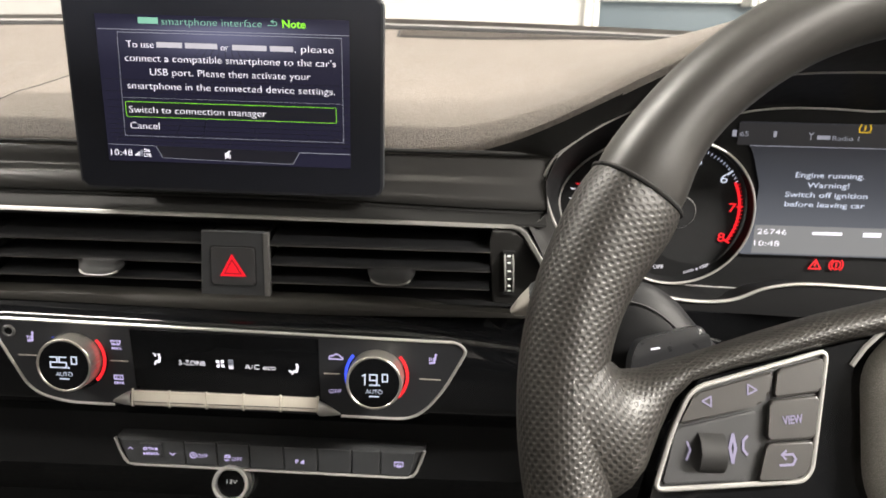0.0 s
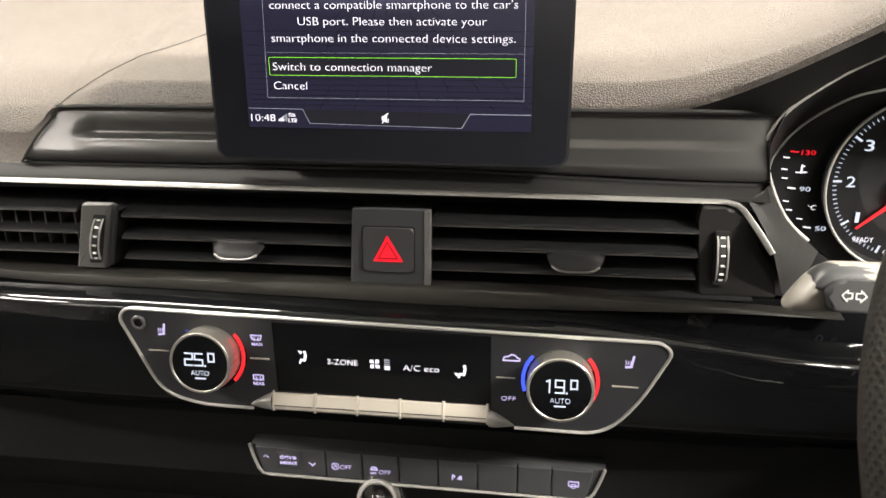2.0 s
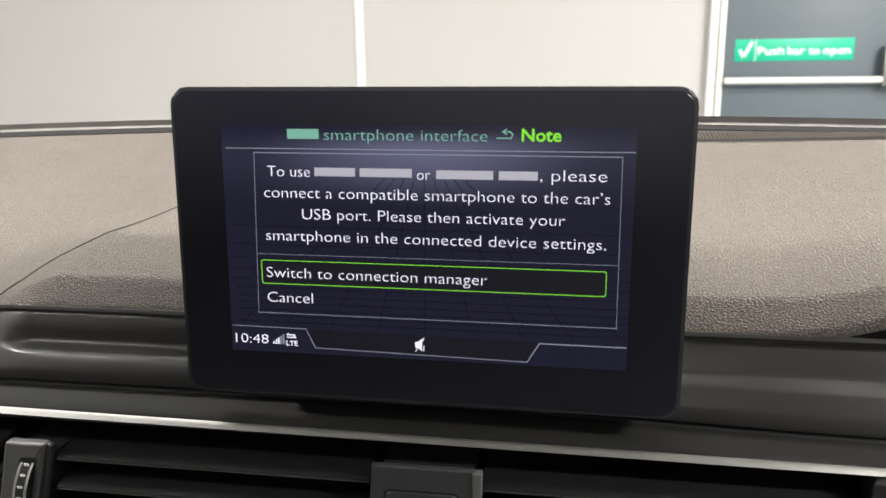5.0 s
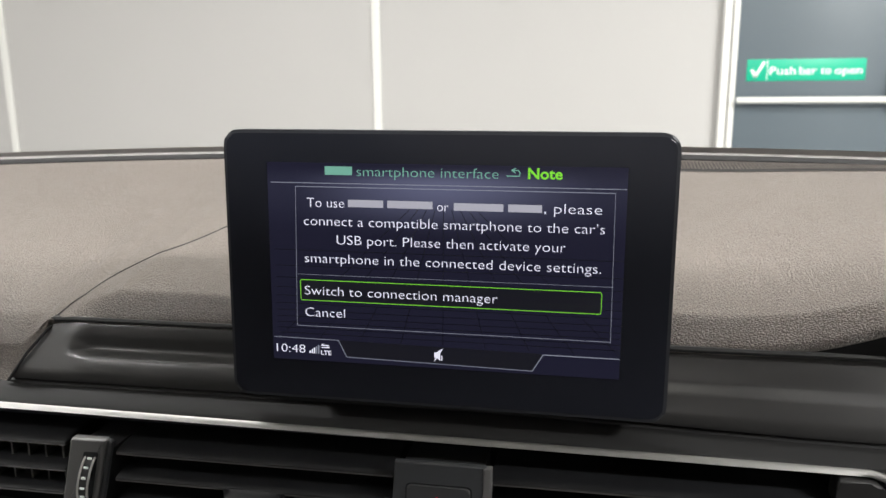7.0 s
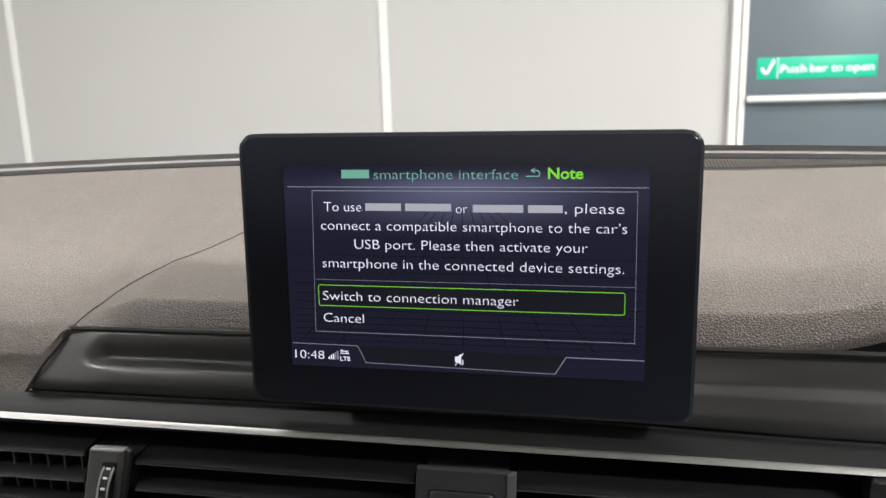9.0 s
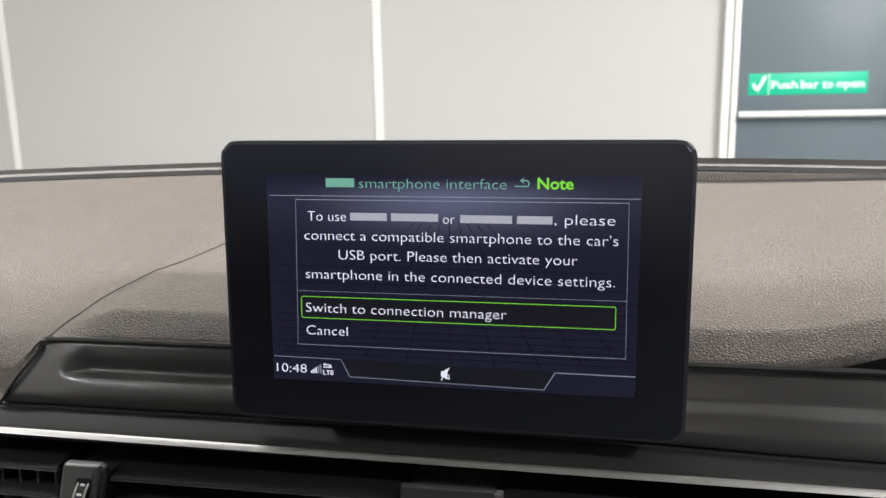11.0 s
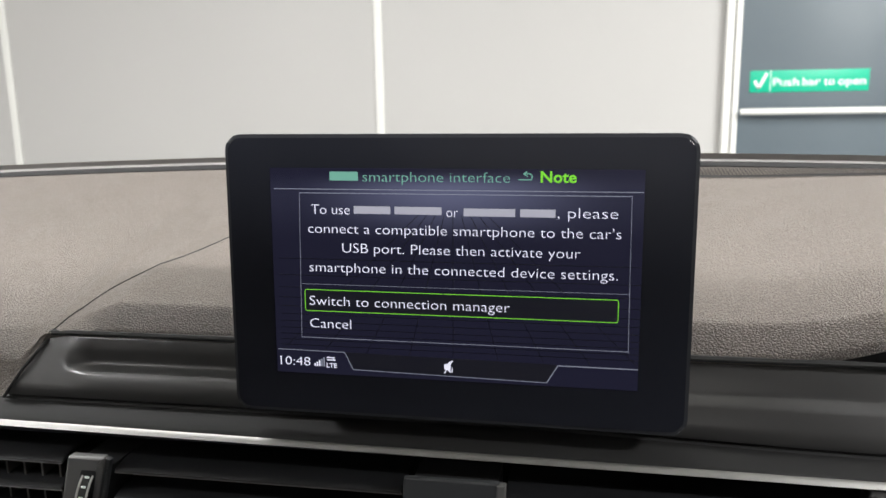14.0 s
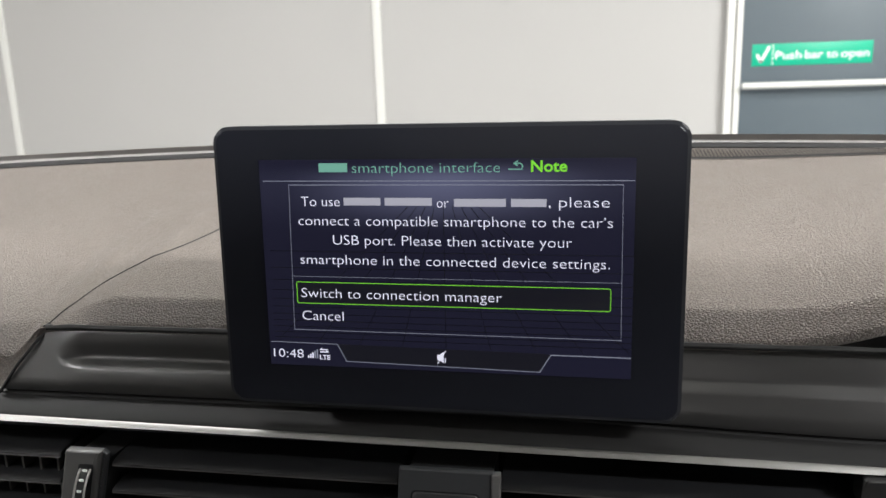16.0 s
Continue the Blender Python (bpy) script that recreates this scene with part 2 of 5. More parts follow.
T_SOFT = glow("lit_soft_violet", (0.62, 0.56, 0.85), 0.42)
T_RED = glow("lit_red", (1.0, 0.02, 0.03), 0.95)
T_BLUE = glow("lit_blue", (0.05, 0.1, 1.0), 1.0)
T_AMBER = glow("lit_amber", (0.9, 0.6, 0.02), 0.6)
BLACK = glow("screen_black", (0.010, 0.010, 0.018), 0.7)


# ---- mesh helpers ----
def world_of(ob):
    return Matrix() if ob is None else (ob.matrix_basis.copy() if ob.parent is None else Matrix())


def thing(name, at=(0, 0, 0), label="", category="", group="", kind=""):
    ob = new(name)
    ob.empty_display_size = 0.02
    ob.location = at
    return tagged(ob, label, category, group, kind)


def part(name, bm, material, parent=None, label="", angle=35):
    """Link a bmesh, in the world's coordinates, as one mesh object under a thing or a part."""
    bmesh.ops.recalc_face_normals(bm, faces=bm.faces)
    me = bpy.data.meshes.new(name)
    # keep the broad flat faces flat: their rims are hard edges
    areas = [f.calc_area() for f in bm.faces]
    total = sum(areas)
    bm.edges.index_update()
    hard = [e.index for f, a in zip(bm.faces, areas) if a > 0.15 * total and len(f.verts) > 4 for e in f.edges]
    bm.to_mesh(me)
    bm.free()
    me.materials.append(material)
    me.shade_smooth()
    me.set_sharp_from_angle(angle=radians(angle))
    if hard and "sharp_edge" not in me.attributes:
        me.attributes.new("sharp_edge", "BOOLEAN", "EDGE")
    for i in hard:
        me.attributes["sharp_edge"].data[i].value = True
    ob = new(name, me)
    if parent is not None:
        ob.parent = parent
        ob.matrix_parent_inverse = world_of(parent).inverted()
    return tagged(ob, label)


def rbox(x0, x1, y0, y1, z0, z1, bev=0.0, seg=2, bm=None):
    bm = bm or bmesh.new()
    m = Matrix.LocRotScale(((x0 + x1) / 2, (y0 + y1) / 2, (z0 + z1) / 2), None, (x1 - x0, y1 - y0, z1 - z0))
    r = bmesh.ops.create_cube(bm, size=1, matrix=m)
    if bev:
        bmesh.ops.bevel(bm, geom=list({e for v in r["verts"] for e in v.link_edges}), offset=bev, segments=seg, profile=0.5, affect="EDGES")
    return bm


def rounded(pts, radius, n=5):
    """Round the corners of a closed polygon in 2D; radius: one number or one a corner."""
    out = []
    k = len(pts)
    for i in range(k):
        p, a, b = (Vector(pts[j % k]) for j in (i, i - 1, i + 1))
        r = radius if isinstance(radius, (int, float)) else radius[i]
        if r <= 0:
            out.append(tuple(p))
            continue
        u, w = (a - p), (b - p)
        d = min(r, u.length * 0.48, w.length * 0.48)
        s, e = p + u.normalized() * d, p + w.normalized() * d
        for j in range(n + 1):
            f = j / n
            out.append(tuple((1 - f) ** 2 * s + 2 * f * (1 - f) * p + f * f * e))
    return out


FRONT = Matrix(((1, 0, 0, 0), (0, 0, -1, 0), (0, 1, 0, 0), (0, 0, 0, 1)))


def plane_at(x, y, z):
    """A frame whose x runs to the right, y up and z towards the seats, at a place."""
    return Matrix.Translation((x, y, z)) @ FRONT


def slab(pts, m, z0, z1, bev=0.0, seg=2, bm=None):
    """A polygon of 2D points, in the frame m, given thickness from z0 to z1 (front), its front edge rounded."""
    bm = bm or bmesh.new()
    top = [bm.verts.new(m @ Vector((x, y, z1))) for x, y in pts]
    f = bm.faces.new(top)
    low = [bm.verts.new(m @ Vector((x, y, z0))) for x, y in pts]
    k = len(pts)
    for i in range(k):
        bm.faces.new((top[i], top[(i + 1) % k], low[(i + 1) % k], low[i]))
    bm.faces.new(low[::-1])
    if bev:
        bmesh.ops.bevel(bm, geom=list(f.edges), offset=bev, segments=seg, profile=0.5, affect="EDGES")
    return bm


def flat(polys, m, bm=None, thick=0.00025):
    """Thin flat pieces (print, lit symbols) lying on the frame m."""
    bm = bm or bmesh.new()
    for pts in polys:
        slab(pts, m, 0, thick, bm=bm)
    return bm


def stroke(pts, w, closed=False):
    """Quads along a 2D line, w wide."""
    out = []
    k = len(pts)
    for i in range(k if closed else k - 1):
        a, b = Vector(pts[i]), Vector(pts[(i + 1) % k])
        d = (b - a).normalized() * w / 2
        n = Vector((-d.y, d.x))
        out.append([tuple(a - d * 0.6 + n), tuple(a - d * 0.6 - n), tuple(b + d * 0.6 - n), tuple(b + d * 0.6 + n)])
    return out


def arc(cx, cy, r, a0, a1, n=16):
    return [(cx + r * math.cos(radians(a0 + (a1 - a0) * i / n)), cy + r * math.sin(radians(a0 + (a1 - a0) * i / n))) for i in range(n + 1)]


def band(cx, cy, r0, r1, a0, a1, n=20):
    return arc(cx, cy, r1, a0, a1, n) + arc(cx, cy, r0, a1, a0, n)


def loft(rows, bm=None, closed=False, uvs=None):
    """Faces between rows of 3D points; uvs: the same grid of surface coordinates."""
    bm = bm or bmesh.new()
    vs = [[bm.verts.new(p) for p in r] for r in rows]
    lay = bm.loops.layers.uv.verify() if uvs else None
    for i in range(len(vs) - 1):
        k = len(vs[i])
        for j in range(k if closed else k - 1):
            jn = (j + 1) % k
            f = bm.faces.new((vs[i][j], vs[i][jn], vs[i + 1][jn], vs[i + 1][j]))
            if uvs:
                jj = j + 1
                for lp, (a, b) in zip(f.loops, ((i, j), (i, jj), (i + 1, jj), (i + 1, j))):
                    lp[lay].uv = uvs[a][b]
    return bm


def tube(pts, r, closed=False, seg=8, flatness=1.0, bm=None):
    """A round bar along 3D points."""
    pts = [Vector(p) for p in pts]
    rows = []
    k = len(pts)
    for i, p in enumerate(pts):
        a = pts[i - 1] if (closed or i) else p
        b = pts[(i + 1) % k] if (closed or i < k - 1) else p
        d = (b - a).normalized()
        ref = Vector((0, 1, 0)) if abs(d.y) < 0.9 else Vector((0, 0, 1))
        s = d.cross(ref).normalized()
        u = s.cross(d).normalized()
        rows.append([p + s * r * math.cos(2 * math.pi * j / seg) + u * r * flatness * math.sin(2 * math.pi * j / seg) for j in range(seg)])
    if closed:
        rows.append(rows[0])
    bm = loft(rows, bm, closed=True)
    if closed:
        bmesh.ops.remove_doubles(bm, verts=bm.verts, dist=1e-7)
    else:
        bm.verts.ensure_lookup_table()
        for ring in (rows[0], rows[-1]):
            bm.faces.new([bm.verts.new(p) for p in ring])
    return bm


def disc(m, r, z0, z1, bev=0.0, n=40, bm=None):
    return slab(arc(0, 0, r, 0, 360 - 360 / n, n - 1), m, z0, z1, bev, bm=bm)


def ring(m, r0, r1, z0, z1, n=48, bev=True):
    """A turned ring: profile between two radii and two heights."""
    e = min((r1 - r0), (z1 - z0)) * 0.25 if bev else 0
    prof = [(r0, z0), (r0, z1 - e), (r0 + e, z1), (r1 - e, z1), (r1, z1 - e), (r1, z0)]
    rows = [[m @ Vector((r * math.cos(2 * math.pi * i / n), r * math.sin(2 * math.pi * i / n), z)) for r, z in prof] for i in range(n)]
    bm = loft(rows + [rows[0]])
    bmesh.ops.remove_doubles(bm, verts=bm.verts, dist=1e-7)
    return bm


def words(name, s, m, width, height, material, parent, bold=-0.016, label="", align=0.0):
    """Lettering on the frame m: its left end (align 0) or middle (0.5) at the frame's origin, that wide; height: from baseline to cap."""
    c = bpy.data.curves.new(name, "FONT")
    c.body, c.offset, c.resolution_u, c.extrude = s, bold, 3, 0.004
    tmp = bpy.data.objects.new(name, c)
    scene.collection.objects.link(tmp)
    bpy.context.view_layer.update()
    me = bpy.data.meshes.new_from_object(tmp)
    bpy.data.objects.remove(tmp)
    co = np.array([v.co for v in me.vertices])
    x0, x1 = co[:, 0].min(), co[:, 0].max()
    sx = width / (x1 - x0) if width else height / 0.72
    sy = height / 0.72
    me.transform(m @ Matrix.Diagonal((sx, sy, 0.0005 / 0.008 * 0.6, 1)) @ Matrix.Translation((-x0 - align * (x1 - x0), -0.36, 0.004)))
    me.materials.append(material)
    me.name = name
    ob = new(name, me)
    ob.parent = parent
    ob.matrix_parent_inverse = world_of(parent).inverted()
    return tagged(ob, label)


def spline(pts, n=6):
    """A smooth line through points."""
    p = [Vector(v) for v in pts]
    p = [2 * p[0] - p[1]] + p + [2 * p[-1] - p[-2]]
    out = []
    for i in range(1, len(p) - 2):
        for j in range(n):
            t = j / n
            out.append(0.5 * (2 * p[i] + (p[i + 1] - p[i - 1]) * t + (2 * p[i - 1] - 5 * p[i] + 4 * p[i + 1] - p[i + 2]) * t * t + (3 * p[i] - p[i - 1] - 3 * p[i + 1] + p[i + 2]) * t ** 3))
    return out + [p[-2]]


def resample(pts, n):
    """n + 1 points spaced evenly along a line."""
    p = [Vector(v) for v in pts]
    ln = [0.0]
    for a, b in zip(p, p[1:]):
        ln.append(ln[-1] + (b - a).length)
    return [tuple(float(np.interp(ln[-1] * i / n, ln, [v[k] for v in p])) for k in range(len(p[0]))) for i in range(n + 1)]


def smooth(v):
    v = max(0.0, min(1.0, v))
    return v * v * (3 - 2 * v)


# ---- the room round the car ----
def room():
    YW = 3.8
    part_wall = tagged(part("wall_north", rbox(-6, 6, YW, YW + 0.15, 0, 3.2), WALLP), "smooth light grey wall panels between white strips", "wall", kind="structure")
    for i, x in enumerate((-2.89, -0.907)):
        part("cover_strip", rbox(x - 0.021, x + 0.021, YW - 0.012, YW - 0.001, 0.02, 3.15, 0.003), WHITE, part_wall, "white cover strip")
    tagged(part("wall_south", rbox(-6, 6, -6.15, -6, 0, 3.2), WALLP), "plain light grey wall", "wall", kind="structure")
    tagged(part("wall_west", rbox(-6.15, -6, -6, YW, 0, 3.2), WALLP), "plain light grey wall", "wall", kind="structure")
    tagged(part("wall_east", rbox(6, 6.15, -6, YW, 0, 3.2), WALLP), "plain light grey wall", "wall", kind="structure")
    tagged(part("floor", rbox(-6.15, 6.15, -6.15, YW + 0.15, -0.1, 0), CONCRETE), "grey painted workshop floor", "floor", kind="structure")
    tagged(part("ceiling", rbox(-6.15, 6.15, -6.15, YW + 0.15, 3.2, 3.3), CEIL), "white ceiling", "ceiling", kind="structure")
    for lx, ly in LAMPS:
        l = thing("ceiling_light", (lx, ly, 3.2), "long white strip light on the ceiling", "lamp", "strip lights on the ceiling")
        part("housing", rbox(lx - 0.78, lx + 0.78, ly - 0.17, ly + 0.17, 3.1, 3.2, 0.01), WHITE, l)
        part("diffuser", rbox(lx - 0.75, lx + 0.75, ly - 0.14, ly + 0.14, 3.075, 3.1, 0.008), LAMPM, l, "glowing diffuser")
    # exit door
    d = thing("door_1", (1.17, YW, 0), "dark grey exit door in a white frame with a push bar", "door", kind="structure")
    part("jamb", rbox(0.648, 0.678, YW - 0.05, YW - 0.001, 0.01, 2.15, 0.003), WHITE, d, "white door jamb")
    part("jamb", rbox(0.678, 0.688, YW - 0.03, YW - 0.002, 0.01, 2.15, 0.002), WALLP, d)
    part("jamb", rbox(0.688, 0.712, YW - 0.045, YW - 0.001, 0.01, 2.15, 0.003), WHITE, d)
    part("jamb", rbox(1.634, 1.704, YW - 0.05, YW - 0.001, 0.01, 2.15, 0.003), WHITE, d)
    part("lintel", rbox(0.648, 1.704, YW - 0.05, YW - 0.001, 2.151, 2.22, 0.003), WHITE, d)
    part("leaf", rbox(0.713, 1.633, YW - 0.028, YW - 0.002, 0.015, 2.149, 0.002), DGLASS, d, "dark grey painted door leaf")
    part("push_bar", tube([(0.716, YW - 0.075, 1.048), (1.1, YW - 0.075, 1.048), (1.61, YW - 0.075, 1.048)], 0.0135, seg=12), WHITE, d, "white push bar")
    latch = part("latch_box", rbox(1.339, 1.424, YW - 0.09, YW - 0.029, 1.02, 1.185, 0.008), SILVER, d, "silver latch box")
    part("screw", tube([(1.376, YW - 0.034, 1.24), (1.376, YW - 0.03, 1.24)], 0.009), SILVER, d)
    part("arm", rbox(1.382, 1.404, YW - 0.108, YW - 0.091, 1.025, 1.145, 0.004), WHITE, latch)
    s = thing("exit_sign", (1.0, YW - 0.03, 1.175), "green plastic exit sign with white lettering on the door", "sign")
    m = plane_at(0.757, YW - 0.0285, 1.175)
    part("plate", slab([(0, -0.046), (0.48, -0.046), (0.48, 0.046), (0, 0.046)], m, 0, 0.003, 0.0008), SIGN, s)
    part("tick", flat(stroke([(0.022, 0.0), (0.037, -0.028), (0.068, 0.032)], 0.012), m @ Matrix.Translation((0, 0, 0.003)), thick=0.001), SIGNW, s, "white tick")
    part("divider", flat([[(0.083, -0.044), (0.086, -0.044), (0.086, 0.044), (0.083, 0.044)]], m @ Matrix.Translation((0, 0, 0.003)), thick=0.001), SIGNW, s)
    for word, at, wide in (("Push", 0.095, 0.106), ("bar", 0.215, 0.071), ("to", 0.300, 0.044), ("open", 0.3575, 0.1095)):
        words("lettering", word, m @ Matrix.Translation((at, -0.002, 0.0031)), wide, 0.034, SIGNW, s, bold=0.012, label="white lettering")


room()


# ---- dashboard ----
HX = 0.420  # the middle of the instruments
HOOD_X = 0.355


def hood(x):
    return smooth(1 - max(0.0, HOOD_X - x, x - 0.50) / 0.23)


def front_edge(x):
    h = hood(x)
    return 0.497 - 0.045 * h, 1.0152 + 0.0015 * smooth((x + 0.2045) / 0.008) + 0.0925 * h - 0.0165 * smooth((-0.2045 - x) / 0.02)


def back_edge(x):
    return 0.73 - 0.30 * x * x, 1.0765 - 0.03 * x * x


def pad_z(x, y):
    h = hood(x)
    yf, zf = front_edge(x)
    yb, zb = back_edge(x)
    left = min(1.0, max(0.0, (-0.168 - x) / 0.036))
    crest = 1.0280 - 0.0145 * left - 0.004 * smooth((-0.2045 - x) / 0.02)
    thin = min(1.0, 2.6 * h)
    hh = max(0.0004, (crest - zf) if h <= 0 else 0.0113 * (1 - thin) + 0.0045 * thin)
    r = 0.0064 * (1 - thin) + 0.011 * thin + 0.004 * left
    d = max(0.0, y - yf)
    k = min(d / r, 1)
    s = max(0.0, k - 0.7) / 0.3
    nose = 1.26 * min(k, 0.7) + 0.118 * s * s * (3 - 2 * s) + 0.378 * (s - 2 * s * s + s ** 3)
    roll = max(0, 1 - (1 - k) ** 2.2) ** 0.8
    soft = max(0.35 * left, min(1, h * 2.5))
    u = min(1, d / (yb - yf))
    return zf + hh * (nose * (1 - soft) + roll * soft) + (zb - zf - hh) * (u ** 0.8 * (1 - h) + smooth(u) * h)


def steps(a, b, n):
    return [a + (b - a) * i / n for i in range(n + 1)]


def dashboard():
    d = thing("dashboard", (0, 0.6, 0.6), "black soft-touch dashboard with grained pad and black trim", "dashboard", kind="structure")
    xs = steps(-0.8, -0.24, 40) + steps(-0.237, -0.12, 39) + steps(-0.11, 0.8, 80)
    ds = [0, 0.0008, 0.0016, 0.0024, 0.0032, 0.0040, 0.0046, 0.0052, 0.0058, 0.0064, 0.007, 0.0085, 0.0105, 0.013, 0.016, 0.02, 0.025, 0.031, 0.038, 0.047]
    rows = []
    for x in xs:
        yf, zf = front_edge(x)
        yb, zb = back_edge(x)
        ys = [yf + v for v in ds] + [yf + 0.047 + (yb - yf - 0.047) * i / 16 for i in range(1, 17)]
        rows.append([(x, yf + 0.004, zf - 0.006)] + [(x, y, pad_z(x, y)) for y in ys] + [(x, yb + 0.004, zb - 0.012)])
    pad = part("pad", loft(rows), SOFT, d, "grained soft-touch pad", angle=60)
    # thin joint of the centre section
    line = [(-0.2045, 0.4975), (-0.2015, 0.4990), (-0.1988, 0.5042), (-0.1956, 0.5118), (-0.1918, 0.5192), (-0.1867, 0.5260), (-0.1793, 0.5322), (-0.1713, 0.5382), (-0.1643, 0.5456), (-0.1576, 0.5549), (-0.1515, 0.5664), (-0.1460, 0.5790), (-0.1390, 0.6000), (-0.1200, 0.6600)]
    part("seam", tube([(v.x, v.y, pad_z(v.x, v.y) + 0.0001) for v in spline(line, 8)], 0.0004, seg=6), RUBBER, pad, "thin dark joint")
    # soft face under the pad's edge
    rows = []
    for x in steps(-0.8, -0.2045, 60):
        yf, zf = front_edge(x)
        lean = lambda z: x - 0.024 * (1.0145 - z) / 0.031
        rows.append([(x, yf + 0.0004, zf + 0.0012)] + [(lean(z), y, z) for y, z in ((yf - 0.0003, min(zf, 0.9955)), (0.4955, 0.991), (0.4938, 0.9865), (0.4920, 0.982))])
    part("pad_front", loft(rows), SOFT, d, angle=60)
    # black insert with a scooped ledge, behind the display; its lower edge falls towards the driver
    drop = lambda x: 0.0045 * smooth(x / 0.19)
    prof = [(0.5000, 1.0140), (0.4988, 1.0120), (0.4984, 1.0060), (0.4982, 1.0022), (0.4981, 1.0008), (0.4977, 1.0003), (0.4962, 0.9995), (0.4945, 0.9986), (0.4932, 0.9979), (0.4920, 0.9972), (0.4915, 0.9965), (0.4902, 0.9915), (0.4892, 0.9872), (0.4900, 0.9852), (0.4945, 0.9838), (0.4975, 0.9836)]
    rows = []
    for i in range(241):
        f = i / 240
        row = []
        for y, z in prof:
            k = (1.0145 - z) / 0.031
            xl, xr = -0.2035 - 0.0240 * k, 0.1990 + 0.0050 * max(0.0, 1 - 2 * k) ** 1.5 + 0.002 * max(0.0, 2 * k - 1)
            x = xl + (xr - xl) * f
            # the scoop runs out in a rounded end at either side
            fade = smooth(min((x + 0.2000 - 0.25 * (1.0145 - z)) / 0.015, (0.1985 - x) / 0.045)) * (1 - 0.6 * smooth((x - 0.02) / 0.12))
            face = 0.4892 + 0.0108 * max(0.0, 1 - k / 0.88)
            yy = y if z < 0.987 else face + (y - face) * fade
            row.append((x, yy, z - drop(x) * min(1.0, max(0.0, (1.0 - z) / 0.0128))))
        rows.append(row)
    part("insert", loft(rows), SATIN, d, "satin black insert with a ledge", angle=50)
    part("pad_joint", tube([(-0.2030, 0.4985, 1.0152), (-0.19, 0.4980, 1.0158), (-0.1, 0.4979, 1.0158), (0.1, 0.4979, 1.0158), (0.150, 0.4979, 1.0158), (0.2035, 0.4979, 1.0158)], 0.0017, seg=8), RUBBER, d, "dark joint under the pad")
    part("joint", tube([(x, 0.4922, 0.9830 - drop(x)) for x in steps(-0.228, 0.202, 24)], 0.0012, seg=6), RUBBER, d, "dark joint line")
    part("end_joint", tube([(-0.2048, 0.5015, 1.0125), (-0.2075, 0.4965, 1.0095), (-0.2165, 0.4915, 0.9985), (-0.2225, 0.4893, 0.990), (-0.2276, 0.4895, 0.9838)], 0.0008, seg=6), RUBBER, d, "dark joint at the insert's end")
    # band over the bright trim
    rows = [[(x, 0.4935, 0.9826 - drop(x)), (x, 0.4885, 0.9822 - drop(x)), (x, 0.4870, 0.9812 - drop(x)), (x, 0.4840, 0.9785 - 0.004 * x - 0.6 * drop(x)), (x, 0.4818, 0.9764 - 0.006 * x - 0.25 * drop(x)), (x, 0.4806, 0.9750 - 0.007 * x), (x, 0.4802, 0.9736 - 0.007 * x), (x, 0.485, 0.9726 - 0.007 * x)] for x in steps(-0.8, 0.200, 60)]
    part("band", loft(rows), BAND, d, angle=50)
    # bright trim with its bend at the driver's end
    path = [(x, 0.4790, 0.9735 - 0.007 * x) for x in steps(-0.8, 0.172, 24)] + [(0.1784, 0.4790, 0.9721), (0.1834, 0.4780, 0.9708), (0.1870, 0.4757, 0.9682), (0.1903, 0.4722, 0.9636), (0.1935, 0.4690, 0.9594), (0.1968, 0.4660, 0.9545), (0.1998, 0.4630, 0.9498)]
    rows = []
    for i, (x, yc, z) in enumerate(path):
        a, b = (Vector((path[k][0], path[k][2])) for k in (max(0, i - 1), min(len(path) - 1, i + 1)))
        t = (b - a).normalized()
        n = Vector((-t.y, t.x))
        w = 0.0013 + 0.0002 * smooth((x - 0.178) / 0.012)
        # the face leans back along the dash and stands upright in the bend
        e = 1 - 0.85 * smooth((x - 0.172) / 0.014)
        rows.append([(x + n.x * s, y, z + n.y * s) for s, y in ((w, yc + 0.012), (w, yc + 0.0024 * e), (w * 0.85, yc + 0.0011 * e), (0, yc), (-w * 0.75, yc - 0.0009 * e), (-w, yc - 0.0005 * e), (-w, yc + 0.012))])
    part("bright_trim", loft(rows), SILVER, d, "bright metal trim strip", angle=50)
    # recess of the vents
    rows = [[(x, 0.4800, 0.9717 - 0.007 * x), (x, 0.4815, 0.9705), (x, 0.497, 0.9680), (x, 0.53, 0.966), (x, 0.53, 0.921), (x, 0.47, 0.9205)] for x in steps(-0.8, 0.1955, 20)]
    part("vent_recess", loft(rows), CAVITY, d, "black vent recess")
    # end plate of the recess
    part("end_plate", slab(rounded([(0.1645, 0.9625), (0.1675, 0.9202), (0.2085, 0.9202), (0.205, 0.936), (0.186, 0.9645), (0.180, 0.9695), (0.1655, 0.9705)], 0.0025, 3), plane_at(0, 0.4755, 0), -0.01, 0, 0.0012), SIDE, d)
    # swept panel between the bright trim and the instruments
    inner = [(0.2035, 0.4995, 1.0150), (0.1985, 0.4912, 0.9985), (0.2005, 0.4880, 0.9785), (0.1890, 0.4800, 0.9725), (0.1965, 0.4715, 0.9600), (0.2015, 0.4660, 0.9475), (0.2125, 0.4765, 0.918)]
    outer = [(0.2075, 0.4965, 1.0170), (0.2000, 0.4965, 1.0010), (0.2015, 0.4965, 0.9850), (0.2055, 0.4965, 0.9730), (0.2130, 0.4965, 0.9600), (0.2225, 0.4965, 0.9500), (0.2330, 0.4965, 0.9400)]
    rows = []
    for f in steps(0, 1, 6):
        rows.append([tuple(Vector(a).lerp(Vector(b), f) + Vector((0, -0.003 * math.sin(math.pi * f), 0))) for a, b in zip(inner, outer)])
